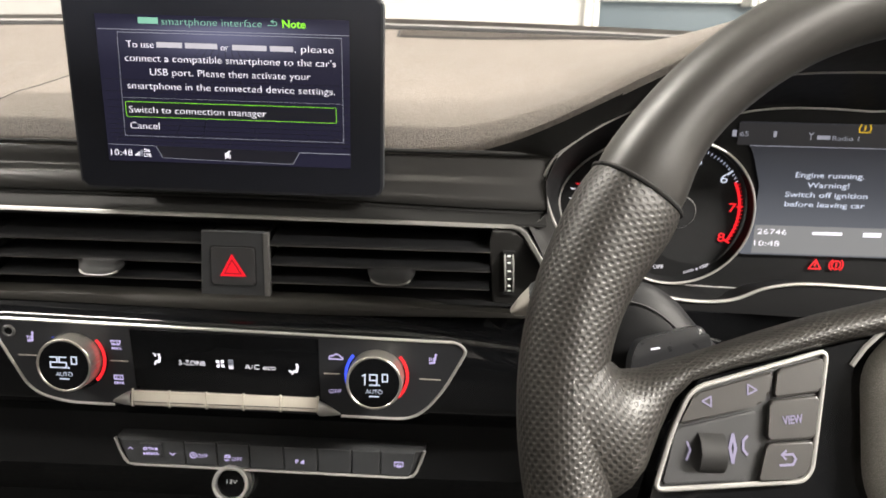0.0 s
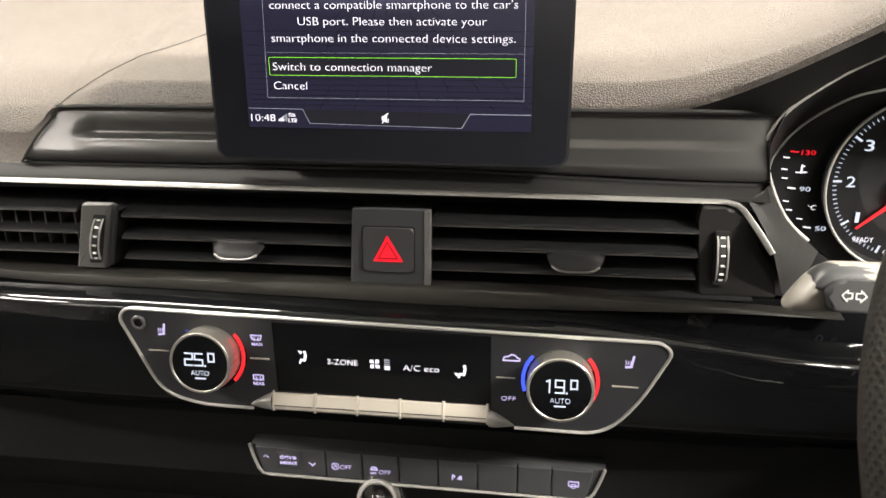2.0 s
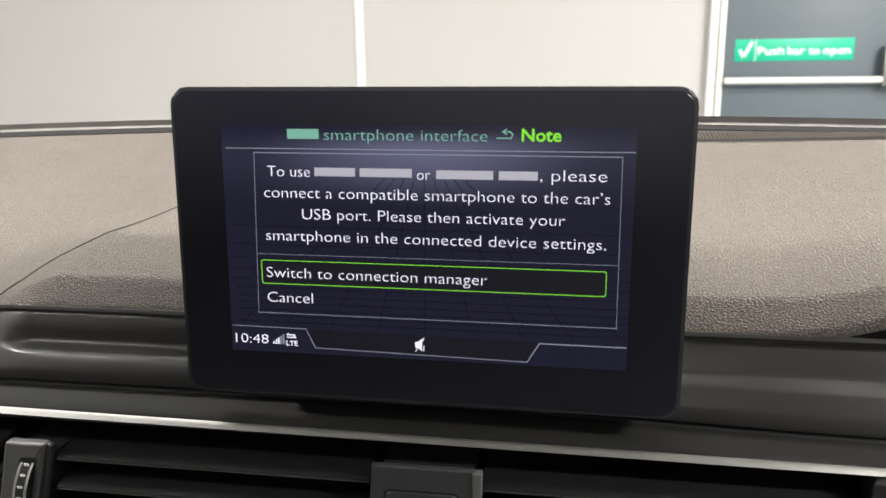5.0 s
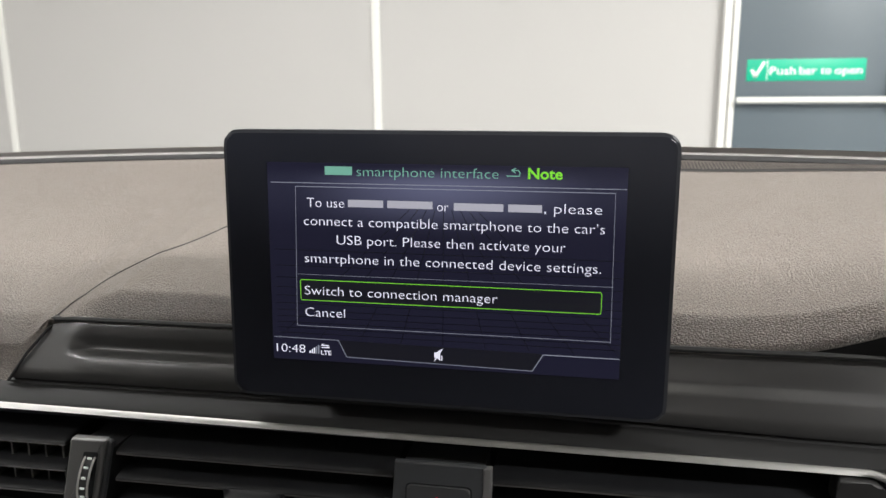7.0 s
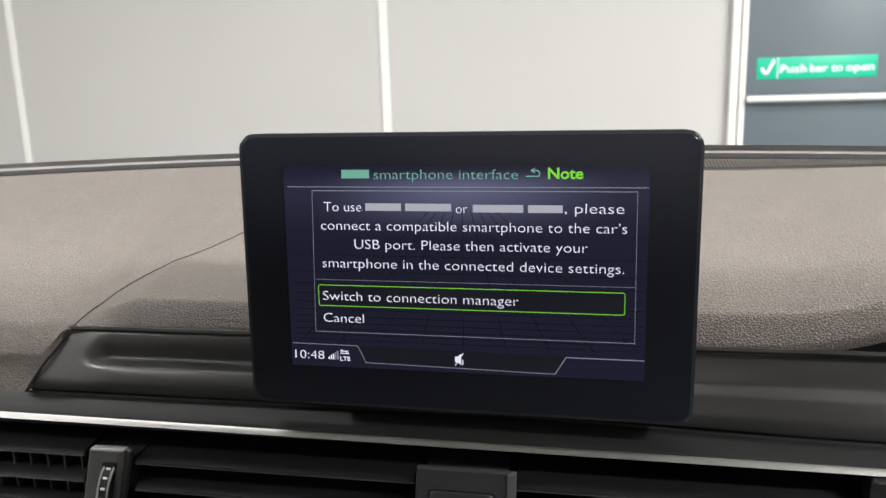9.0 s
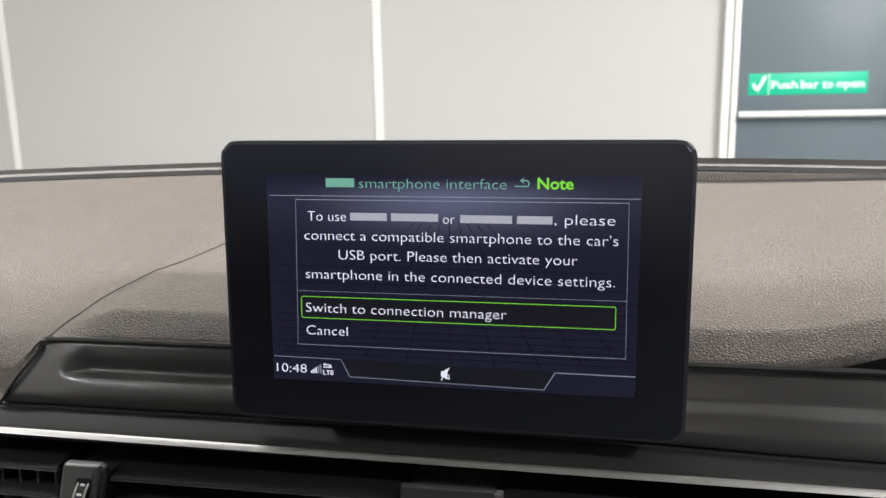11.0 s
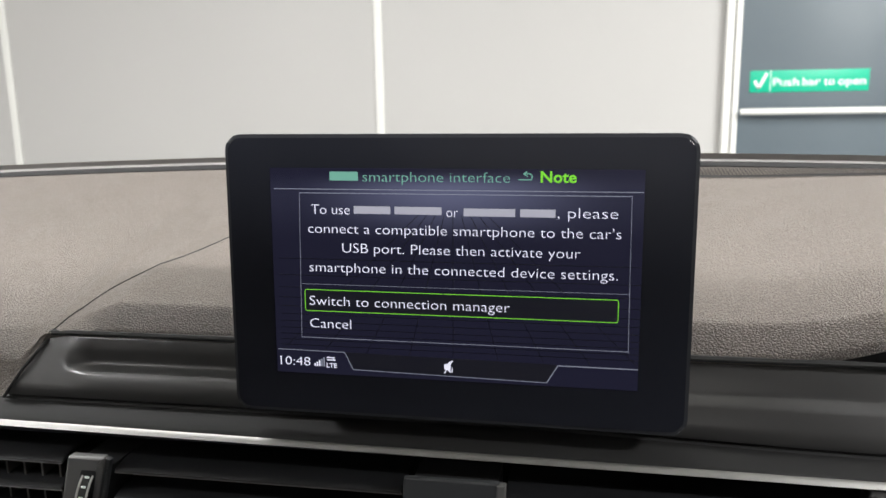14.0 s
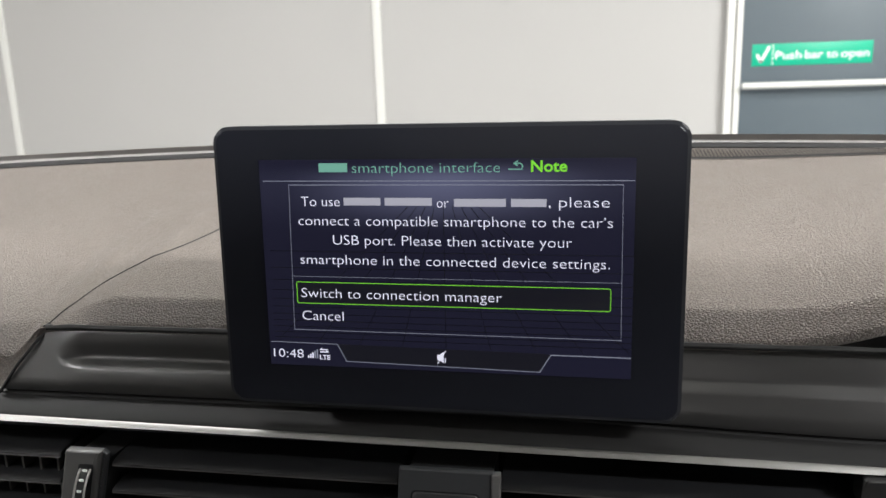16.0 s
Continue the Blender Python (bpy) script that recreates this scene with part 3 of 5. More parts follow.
    part("side_panel", loft(rows), SIDE, d, "dull black swept side panel", angle=60)
    # piano-black fascia: lip, face, underside; its upper edge follows the climate panel's slope
    lift = lambda x: max(0.0, min(0.0036, 0.0036 - 0.0197 * (x + 0.147)))
    prof = [(0.480, 0.9205), (0.474, 0.9200), (0.4702, 0.9165), (0.4672, 0.9130), (0.4620, 0.9118), (0.4540, 0.9114), (0.4480, 0.9106), (0.4452, 0.9078), (0.4446, 0.89), (0.4450, 0.86), (0.4490, 0.852), (0.456, 0.846), (0.466, 0.838), (0.478, 0.829), (0.482, 0.822)]
    rows = []
    for x in steps(-0.8, 0.8, 90):
        k = smooth((abs(x) - 0.17) / 0.3)
        fall = 0.016 * smooth((x - 0.08) / 0.2)
        rows.append([(x, y + 0.035 * k * (1 if i > 2 else i / 3), z - 0.006 * k + (0 if i < 9 else -0.012 * k) - (0 if i < 2 or i > 8 else fall * 0.5 if i == 2 else fall) + (lift(x) if 3 <= i <= 7 else 0)) for i, (y, z) in enumerate(prof)])
    part("gloss_fascia", loft(rows), GLOSS, d, "piano-black fascia panel", angle=50)
    sym = plane_at(0.2477, 0.4440, 0.8950)
    part("lit_symbol", flat(stroke(arc(0, 0.001, 0.0022, -60, 230, 14), 0.0007) + stroke([(0.0012, -0.0008), (-0.0002, -0.0036)], 0.0008), sym), T_SOFT, d, "small lit symbol")
    # dull lip under the vents, thinning out towards the driver
    rows = []
    for x in steps(-0.8, 0.24, 90):
        e = smooth((x - 0.05) / 0.2)
        k = 0.035 * smooth((abs(x) - 0.17) / 0.3) if x < 0 else 0
        t, b = 0.9228 - 0.0055 * e - 0.03 * max(0, x - 0.18), 0.9122 + 0.0035 * e + lift(x) - 0.03 * max(0, x - 0.18)
        prof = [(0.479, t - 0.0008), (0.4715, t), (0.4678, t - 0.0008), (0.4655, t * 0.8 + b * 0.2), (0.4642, t * 0.35 + b * 0.65), (0.4642, b + 0.0006), (0.4675, b)]
        rows.append([(x, y + k, z) for y, z in prof])
    part("lower_lip", loft(rows), LIP, d, "dull grey lip under the vents", angle=50)
    # lower dash
    rows = [[(x, 0.484, 0.824), (x, 0.4825, 0.80), (x, 0.484, 0.775), (x, 0.50, 0.755), (x, 0.55, 0.70), (x, 0.56, 0.45)] for x in steps(-0.8, 0.8, 20)]
    part("lower_dash", loft(rows), LOWER, d, "black lower dashboard")
    return d


dashboard()


# ---- centre vents ----
def vent(name, x0, x1, tab_x, vanes, label):
    v = thing(name, ((x0 + x1) / 2, 0.49, 0.921), label, "air vent", "dashboard air vents")
    for k, zc in enumerate(((0.9600, 0.9475, 0.9350) if vanes else (0.9576, 0.9451, 0.9326))):
        # a slat: tall rounded front leaning back, thin blade behind
        dy = 0.004 if k == 0 else 0.0015
        prof = [(0.4716, zc - 0.0020), (0.4708, zc - 0.0015), (0.4708, zc - 0.0008), (0.4716, zc - 0.0002), (0.4740, zc + 0.0006), (0.4790, zc + 0.0016), (0.4860, zc + 0.0020), (0.504, zc + 0.0020), (0.504, zc + 0.0006), (0.486, zc - 0.0002), (0.476, zc - 0.0014)]
        prof = [(y + dy, z) for y, z in prof]
        bm = loft([[(x0, y, z) for y, z in prof], [(x1, y, z) for y, z in prof]], closed=True)
        part("slat", bm, SLATM, v)
        # light caught on the rounded edge, added as a strip in lighter grey
        part("slat_edge_glint", tube([(x0, 0.4711 + dy, zc - 0.0018), (x1, 0.4711 + dy, zc - 0.0018)], 0.0005, seg=6), PLATE if vanes else KEYG, v, "front edge with its caught light as a lighter grey")
    n = max(2, int((x1 - x0) / 0.0095))
    if vanes:
        for i in range(n):
            x = x0 + (i + 0.5) * (x1 - x0) / n
            part("vane", rbox(x - 0.0005, x + 0.0005, 0.4790, 0.508, 0.9345, 0.9595), KEYG, v)
    if tab_x is not None:
        m = plane_at(tab_x, 0.4725, 0.9405)
        # scooped tab: dark hollow above, curled out to a bright lower lip
        rows, lip = [], []
        for u in steps(-1, 1, 36):
            e, x = (1 - abs(u) ** 4) ** 0.8, 0.0154 * u * (1 - 0.10 * (1 - abs(u)))
            prof = [(-0.004, 0.0040), (0.0010, 0.0036), (0.0022 * e, 0.0020), (0.0034 * e, 0.0002), (0.0058 * e, -0.0020 * e), (0.0080 * e, -0.0034 * e), (0.0086 * e, -0.0046 * e), (0.0078 * e, -0.0055 * e), (0.005 * e, -0.0056 * e), (-0.004, -0.0050 * e)]
            rows.append([tuple(m @ Vector((x, z, y))) for y, z in prof])
            if abs(u) < 0.86:
                lip.append(tuple(m @ Vector((x, -0.0050 * e, 0.0086 * e))))
        t = part("finger_tab", loft(rows), SLATM, v, "black scooped finger tab", angle=60)
        part("lip", tube(lip, 0.0007, seg=8), SILVER, t, "chrome lip")
    return v


def thumbwheel(x, label, tilt):
    w = thing("vent_thumbwheel", (x, 0.474, 0.921), label, "vent control", "vent thumbwheels")
    m = plane_at(x, 0.4745, 0.9425) @ Matrix(((1, 0.25 if tilt else -0.05, 0, 0), (0, 1, 0, 0), (0, 0, 1, 0), (0, 0, 0, 1)))
    if tilt:
        out = [(-0.0130, -0.0185), (0.0052, -0.0188), (0.0056, 0.0215), (-0.0130, 0.0215)]
        part("plate", slab(rounded(out, 0.0012, 3), m, -0.0015, 0.0028, 0.0012, 3), PLATE, w, "mid grey plate")
        # the plate's chamfer faces front here; its shade is the darker grey
        part("side", slab(rounded([(0.0053, -0.0184), (0.0078, -0.0172), (0.0082, 0.0200), (0.0057, 0.0212)], 0.0008, 2), m, -0.0015, 0.0012, 0.0006), PANEL, w, "side chamfer, its shade put in as a darker grey")
        part("stub", slab([(-0.0115, -0.0175), (0.0080, -0.0175), (0.0082, 0.0160), (-0.0115, 0.0160)], m, -0.03, -0.0015), CAVITY, w)
    dx, front = (-0.001, 0.0030) if tilt else (0, 0.0006)
    part("slot", slab(rounded([(-0.0038 + dx, -0.0150), (0.0038 + dx, -0.0150), (0.0038 + dx, 0.0150), (-0.0038 + dx, 0.0150)], 0.001, 2), m, front - 0.003, front + 0.0002), CAVITY, w)
    rows = []
    for a in steps(-68, 68, 24):
        s, c = math.sin(radians(a)), math.cos(radians(a))
        rows.append([tuple(m @ Vector((dx + px, 0.0145 * s * r, front - 0.004 + 0.0075 * c * r))) for px, r in ((-0.003, 0.93), (-0.0024, 1.0), (0.0, 1.0), (0.0024, 1.0), (0.003, 0.93))])
    wheel = part("wheel", loft(rows), RUBBER, w, "black ribbed wheel", angle=40)
    for sx in (-1, 1):
        part("rim", tube([tuple(m @ Vector((dx + sx * 0.0026, 0.0145 * math.sin(radians(a)), front - 0.004 + 0.0076 * math.cos(radians(a))))) for a in steps(-68, 68, 20)], 0.0006, seg=6), CHROME, wheel, "chrome rim")
    for i, a in enumerate((-55, -33, -11, 11, 33, 55)):
        p = m @ Vector((dx, 0.0145 * math.sin(radians(a)), front - 0.0039 + 0.0076 * math.cos(radians(a))))
        part("mark", rbox(p.x - 0.0012, p.x + 0.0012, p.y - 0.0004, p.y + 0.0003, p.z - 0.0006, p.z + 0.0006, 0.0002, 1), SIGNW, wheel, "white mark")
    return w


vent("air_vent", -0.1605, -0.023, -0.0895, False, "black slatted centre air vent with a chrome-lipped finger tab")
vent("air_vent", 0.0225, 0.165, 0.1015, False, "black slatted centre air vent with a chrome-lipped finger tab")
vent("air_vent", -0.62, -0.188, -0.41, True, "long black slatted passenger air vent with upright vanes")
thumbwheel(-0.1745, "vent thumbwheel with chrome rims in a dark grey plate", True)
thumbwheel(0.1775, "vent thumbwheel with chrome rims in the end plate", False)


def hazard():
    h = thing("hazard_switch", (0, 0.474, 0.919), "dark grey hazard warning switch with a lit red triangle", "switch")
    m = plane_at(0, 0.4745, 0.9415)
    part("bezel", slab(rounded([(-0.0240, -0.0205), (0.0200, -0.0205), (0.0208, 0.0248), (-0.0205, 0.0248)], 0.0010, 3), m, 0.0018, 0.0045, 0.0008, 3), PANEL, h)
    part("stub", slab([(-0.0200, -0.0200), (0.0185, -0.0200), (0.0185, 0.0185), (-0.0190, 0.0185)], m, -0.03, 0.0018), CAVITY, h)
    part("edge", slab(rounded([(0.0184, -0.0200), (0.0222, -0.0203), (0.0232, 0.0244), (0.0194, 0.0242)], 0.0005, 2), m, 0.0016, 0.0052, 0.0006), PLATE, h, "grey side edge")
    b = part("button", slab(rounded([(-0.0158, -0.0117), (0.0128, -0.0117), (0.0136, 0.0142), (-0.0148, 0.0142)], 0.0022, 4), m, 0.001, 0.0058, 0.001, 3), PLASTIC, h, "black push button")
    part("gap", slab(rounded([(-0.0166, -0.0125), (0.0136, -0.0125), (0.0144, 0.0150), (-0.0156, 0.0150)], 0.0026, 4), m, 0.001, 0.0047), CAVITY, h)
    mm = m @ Matrix.Translation((-0.0012, 0.0012, 0.0059))
    tri = [(-0.0086, -0.0066), (0.0086, -0.0066), (0, 0.0088)]
    part("triangle", flat([rounded(tri, 0.0006, 2)], mm, thick=0.0003), T_REDD, b, "lit red triangle")
    part("outline", flat(stroke([(x * 0.62, y * 0.62 - 0.0006) for x, y in tri], 0.0006, True), mm @ Matrix.Translation((0, 0, 0.0003))), glow("lit_red_dim", (0.35, 0.002, 0.008), 0.6), b)


T_REDD = glow("lit_red_deep", (1.0, 0.012, 0.03), 0.75)
hazard()


# ---- infotainment display ----
def display():
    d = thing("infotainment_display", (0, 0.48, 0.99), "black freestanding infotainment screen showing a connection note", "display")
    # leans back a little and stands a trace askew
    lean = Matrix.Translation((0, 0.4785, 1.0500)) @ Matrix.Rotation(radians(0.4), 4, "Y") @ Matrix.Rotation(radians(-2.0), 4, "X") @ Matrix.Translation((0, -0.4785, -1.0500))
    m = lean @ plane_at(-0.0006, 0.4785, 1.0505)
    w, h = 0.0967, 0.0605
    out = rounded([(-w, -h), (w, -h), (w, h), (-w, h)], 0.0078, 10)
    part("housing", slab(out, m, -0.0100, -0.0008, 0.0010, 3), EDGE, d, "dark grey housing")
    k = 0.0015
    out = rounded([(-w + k, -h + k), (w - k, -h + k), (w - k, h - k), (-w + k, h - k)], 0.0064, 10)
    part("front_glass", slab(out, m, -0.002, -0.0002, 0.0005, 3), BEZEL, d, "glossy black front glass")
    part("stem", rbox(-0.06, 0.06, 0.486, 0.505, 0.985, 1.03, 0.004), PLASTIC, d, "black foot")
    scr = part("screen", flat([[(-0.0766, -0.0422), (0.0766, -0.0422), (0.0766, 0.0466), (-0.0766, 0.0466)]], m, thick=0.0001), SCREEN, d, "lit dark blue screen")

    def at(x, z, lift=0.0002):
        # the page is drawn a little larger than its own units
        wide = Matrix.Translation((0.0008, 0, 0)) @ Matrix.Diagonal((1.0105, 1, 1, 1))
        return lean @ wide @ (plane_at(x, 0.4785 - lift, z + (z - 1.0137) * 0.013) if z else plane_at(x, 0.4785 - lift, -1.0137 * 0.013) @ Matrix.Diagonal((1, 1.013, 1, 1)))

    o = at(0, 0)
    # faint floor grid of the background
    polys = []
    for i in range(-9, 10):
        polys += stroke([(i * 0.0035, 1.0775), (i * 0.0185, 1.0185)], 0.00022)
    for i in range(1, 12):
        z = 1.0185 + 0.059 * (1 - (i / 12) ** 0.45)
        hw = 0.0745
        polys += stroke([(-hw, z), (hw, z)], 0.00022)
    polys = [p for p in polys if max(abs(q[0]) for q in p) < 0.0757]
    for p in polys:
        part("grid_line", flat([p], o, thick=0.00005), T_DIM, scr)
    # glow behind the title
    part("title_rule", flat(stroke([(-0.0755, 1.0874), (0.0740, 1.0874)], 0.0003), o), T_LINE, scr)
    # box round the note
    part("note_box", flat(stroke([(-0.0645, 1.0858), (0.0698, 1.0858)], 0.0003) + stroke([(0.0698, 1.0858), (0.0703, 1.0240)], 0.00018) + stroke([(-0.0655, 1.0243), (0.0705, 1.0243)], 0.0002) + stroke([(-0.0645, 1.0858), (-0.0655, 1.0243)], 0.00012) + stroke([(-0.0645, 1.0475), (0.07, 1.0475)], 0.00012), o), T_LINE, scr)
    part("highlight_fill", flat([[(-0.0632, 1.0362), (0.0658, 1.0362), (0.0658, 1.045), (-0.0632, 1.045)]], o, thick=0.0001), BLACK, scr)
    part("highlight", flat(stroke(rounded([(-0.0634, 1.036), (0.066, 1.036), (0.066, 1.0451), (-0.0634, 1.0451)], 0.0008, 2), 0.00025, True), at(0, 0, 0.0003)), T_GREEN, scr, "green selection frame")
    C = 0.0043
    # title: the maker's name is a plain bar
    part("name_bar", flat([[(-0.0512, 1.0910), (-0.0392, 1.0910), (-0.0392, 1.0946), (-0.0512, 1.0946)]], o), T_PALE, scr)
    words("title", "smartphone interface", at(-0.0372, 1.0928), 0.0600, C, T_PALE, scr)
    part("back_arrow", flat(stroke([(0.0262, 1.0919), (0.0312, 1.0919), (0.0316, 1.0932), (0.0308, 1.0942), (0.0285, 1.0942)], 0.0004) + stroke([(0.0296, 1.0951), (0.0282, 1.0942), (0.0296, 1.0933)], 0.0004), o), T_PALE, scr)
    words("title_note", "Note", at(0.0348, 1.0932), 0.0139, C * 1.05, T_GREEN, scr, bold=0.022)
    # body text; product names are plain bars
    words("body_text", "To use", at(-0.0595, 1.0792), 0.0165, C, T_WHITE, scr)
    for a, b in ((-0.0412, -0.0258), (-0.0240, -0.0046)):
        part("name_bar", flat([[(a, 1.0775), (b, 1.0775), (b, 1.0806), (a, 1.0806)]], o), T_BAR, scr)
    words("body_text", "or", at(-0.0026, 1.0788), 0.0047, C * 0.98, T_WHITE, scr)
    for a, b in ((0.0044, 0.0250), (0.0270, 0.0408)):
        part("name_bar", flat([[(a, 1.0772), (b, 1.0772), (b, 1.0803), (a, 1.0803)]], o), T_BAR, scr)
    words("body_text", ", please", at(0.0416, 1.0792), 0.0232, C, T_WHITE, scr)
    words("body_text", "connect a compatible smartphone to the car\u2019s", at(-0.0611, 1.0713), 0.1273, C, T_WHITE, scr)
    words("body_text", "USB port. Please then activate your", at(-0.0465, 1.0633), 0.0973, C, T_WHITE, scr)
    words("body_text", "smartphone in the connected device settings.", at(-0.0611, 1.0550), 0.1265, C, T_WHITE, scr)
    words("entry_text", "Switch to connection manager", at(-0.0614, 1.0406, 0.0004), 0.0846, C, T_WHITE, scr)
    words("entry_text", "Cancel", at(-0.0616, 1.0308), 0.0181, C, T_WHITE, scr)
    # status line
    words("clock_text", "10:48", at(-0.0755, 1.0137), 0.0134, 0.0040, T_WHITE, scr)
    for i in range(5):
        x = -0.0602 + i * 0.0010
        part("signal_bar", flat([[(x, 1.0118), (x + 0.0006, 1.0118), (x + 0.0006, 1.0129 + i * 0.0007), (x, 1.0129 + i * 0.0007)]], o), T_WHITE if i < 3 else T_LINE, scr)
    words("network_text", "LTE", at(-0.0548, 1.0124), 0.0046, 0.0020, T_WHITE, scr, bold=0.01)
    part("network_arrows", flat(stroke([(-0.0545, 1.0147), (-0.0510, 1.0147), (-0.0518, 1.0152)], 0.0004) + stroke([(-0.0512, 1.0157), (-0.0545, 1.0157), (-0.0538, 1.0163)], 0.0004), o), T_WHITE, scr)
    tab = [(-0.0764, 1.0186), (-0.0467, 1.0184), (-0.043, 1.0110), (0.0385, 1.0098), (0.0429, 1.0172), (0.0742, 1.0172)]
    part("tab_fill", flat([[(-0.0467, 1.0184), (-0.043, 1.0112), (0.0385, 1.01), (0.0429, 1.0172), (0.04, 1.0176)]], o, thick=0.00008), BLACK, scr)
    part("tab_line", flat(stroke(tab[:3], 0.00022) + stroke(tab[2:4], 0.0002) + stroke(tab[3:], 0.00035), at(0, 0, 0.0003)), T_LINE, scr)
    part("mute_symbol", flat([[(-0.0037, 1.0132), (-0.0026, 1.0132), (-0.0011, 1.0119), (-0.0011, 1.0169), (-0.0026, 1.0155), (-0.0037, 1.0155)]] + stroke([(-0.0036, 1.0117), (-0.0003, 1.0170)], 0.0004) + stroke([(-0.0004, 1.0122), (-0.0004, 1.0140)], 0.0004), at(0, 0, 0.0003)), T_WHITE, scr, "muted loudspeaker symbol")


display()


# ---- climate panel ----
def person_symbol(x, z, low):
    """A seated figure with an air stream at its head or at its feet."""
    out = [arc(x + 0.0010, z + 0.0034, 0.00085, 0, 330, 11)]
    out += stroke([(x + 0.0014, z + 0.0020), (x + 0.0008, z - 0.0012)], 0.0015) + stroke([(x + 0.0009, z - 0.0017), (x - 0.0012, z - 0.0012)], 0.0012) + stroke([(x - 0.0013, z - 0.0013), (x - 0.0021, z - 0.0034)], 0.0010)
    ax, az = (x - 0.0034, z - 0.0018) if low else (x - 0.0016, z + 0.0032)
    out += [[(ax - 0.0012, az + 0.0012), (ax + 0.0004, az - 0.0012), (ax + 0.0012, az + 0.0006)]]
    return out


def heated_seat_symbol(x, z):
    out = stroke([(x + 0.0020, z + 0.0036), (x + 0.0012, z - 0.0012)], 0.0012) + stroke([(x + 0.0013, z - 0.0022), (x - 0.0018, z - 0.0026)], 0.0013)
    for k in (-0.0020, -0.0008, 0.0004):
        out += stroke([(x + k, z - 0.0010), (x + k + 0.0004, z), (x + k, z + 0.0010)], 0.00045)
    return out


FIGURES = {
    "0": [(0, 0), (1, 0), (1, 1), (0, 1), (0, -0.08)], "1": [(0.25, 0.86), (0.62, 1), (0.62, 0)], "2": [(0, 1), (1, 1), (1, 0.5), (0, 0.5), (0, 0), (1, 0)],
    "5": [(1, 1), (0, 1), (0, 0.5), (1, 0.5), (1, 0), (0, 0)], "9": [(1, 0.46), (0, 0.46), (0, 1), (1, 1), (1, 0), (0, 0)],
}


def climate():
    c = thing("climate_panel", (0, 0.448, 0.857), "dark climate control panel in a chrome frame with lit symbols", "climate control")
    Y = 0.4442
    out = rounded([(-0.1474, 0.9126), (0.1464, 0.9068), (0.1521, 0.9013), (0.1372, 0.8710), (0.1200, 0.8505), (-0.1105, 0.8535), (-0.1325, 0.8608), (-0.1520, 0.9066)], [0.005, 0.005, 0.004, 0.018, 0.02, 0.02, 0.018, 0.005], 5)
    m = plane_at(0, Y, 0)
    body = part("face", slab(out, m, -0.01, 0.0016, 0.0008), FACE, c, "dark grey face")
    low_z = lambda x: 0.8535 - (x + 0.1105) * 0.0130
    line = [(-0.0780, low_z(-0.078))] + out[30:] + out[:30] + [(0.0715, low_z(0.0715))]
    part("chrome_frame", tube([tuple(m @ Vector((x, z, 0.0016))) for x, z in line], 0.0010, seg=8), CHROME, c, "thin chrome frame")
    part("readout", slab([(-0.0622, 0.9085), (0.0585, 0.9062), (0.0585, 0.8635), (-0.0622, 0.8655)], m, 0, 0.0021, 0.0004), GLOSS, c, "gloss black readout window")
    f = m @ Matrix.Translation((0, 0, 0.0022))
    words("readout_text", "3-ZONE", f @ Matrix.Translation((-0.0318, 0.8862, 0)), 0.0170, 0.0034, T_WHITE, c)
    words("readout_text", "A/C eco", f @ Matrix.Translation((0.0106, 0.8850, 0)), 0.0198, 0.0036, T_WHITE, c)
    part("air_symbol", flat(person_symbol(-0.0455, 0.8876, False), f), T_WHITE, c, "lit seated figure symbol")
    part("air_symbol", flat(person_symbol(0.0432, 0.8842, True), f), T_WHITE, c, "lit seated figure symbol")
    fan = []
    for k in range(4):
        a = radians(45 + 90 * k)
        fan.append([(-0.0052 + r * math.cos(a + da), 0.8862 + r * math.sin(a + da)) for r, da in ((0.0005, 0), (0.0024, -0.5), (0.0036, 0.0), (0.0028, 0.55))])
    part("fan_symbol", flat(fan, f), T_WHITE, c, "lit fan symbol")
    for i in range(5):
        part("fan_bar", flat([[(0.0002, 0.8830 + i * 0.0014), (0.0032, 0.8830 + i * 0.0014), (0.0032, 0.8838 + i * 0.0014), (0.0002, 0.8838 + i * 0.0014)]], f), T_LINE if i > 1 else T_WHITE, c)
    f = m @ Matrix.Translation((0.0012, 0.0018, 0.0017))
    part("seat_symbol", flat(heated_seat_symbol(-0.1284, 0.8982), f), T_VIOLET, c, "lit seat heating symbol")
    part("seat_symbol", flat(heated_seat_symbol(0.1294, 0.8929), f), T_VIOLET, c, "lit seat heating symbol")
    part("button_joint", flat(stroke([(-0.1378, 0.8853), (-0.1262, 0.8853)], 0.0008), f), KEYM, c)
    part("button_joint", flat(stroke([(0.1215, 0.8788), (0.1345, 0.8786)], 0.0008), f), KEYM, c)
    part("button_joint", flat(stroke([(-0.0775, 0.8836), (-0.0668, 0.8835)], 0.0009), f), KEYM, c)
    part("button_joint", flat(stroke([(0.0603, 0.8802), (0.0700, 0.8802)], 0.0008), f), KEYM, c)
    part("defrost_symbol", flat(stroke([(-0.0762, 0.8978), (-0.0700, 0.8978), (-0.0709, 0.8952), (-0.0753, 0.8952)], 0.0007, True) + stroke([(-0.0742, 0.8945), (-0.0742, 0.8968)], 0.0005) + stroke([(-0.0720, 0.8945), (-0.0720, 0.8968)], 0.0005), f), T_VIOLET, c)
    words("button_text", "MAX", f @ Matrix.Translation((-0.0728, 0.8925, 0)), 0.0064, 0.0018, T_VIOLET, c, bold=0.015, align=0.5)
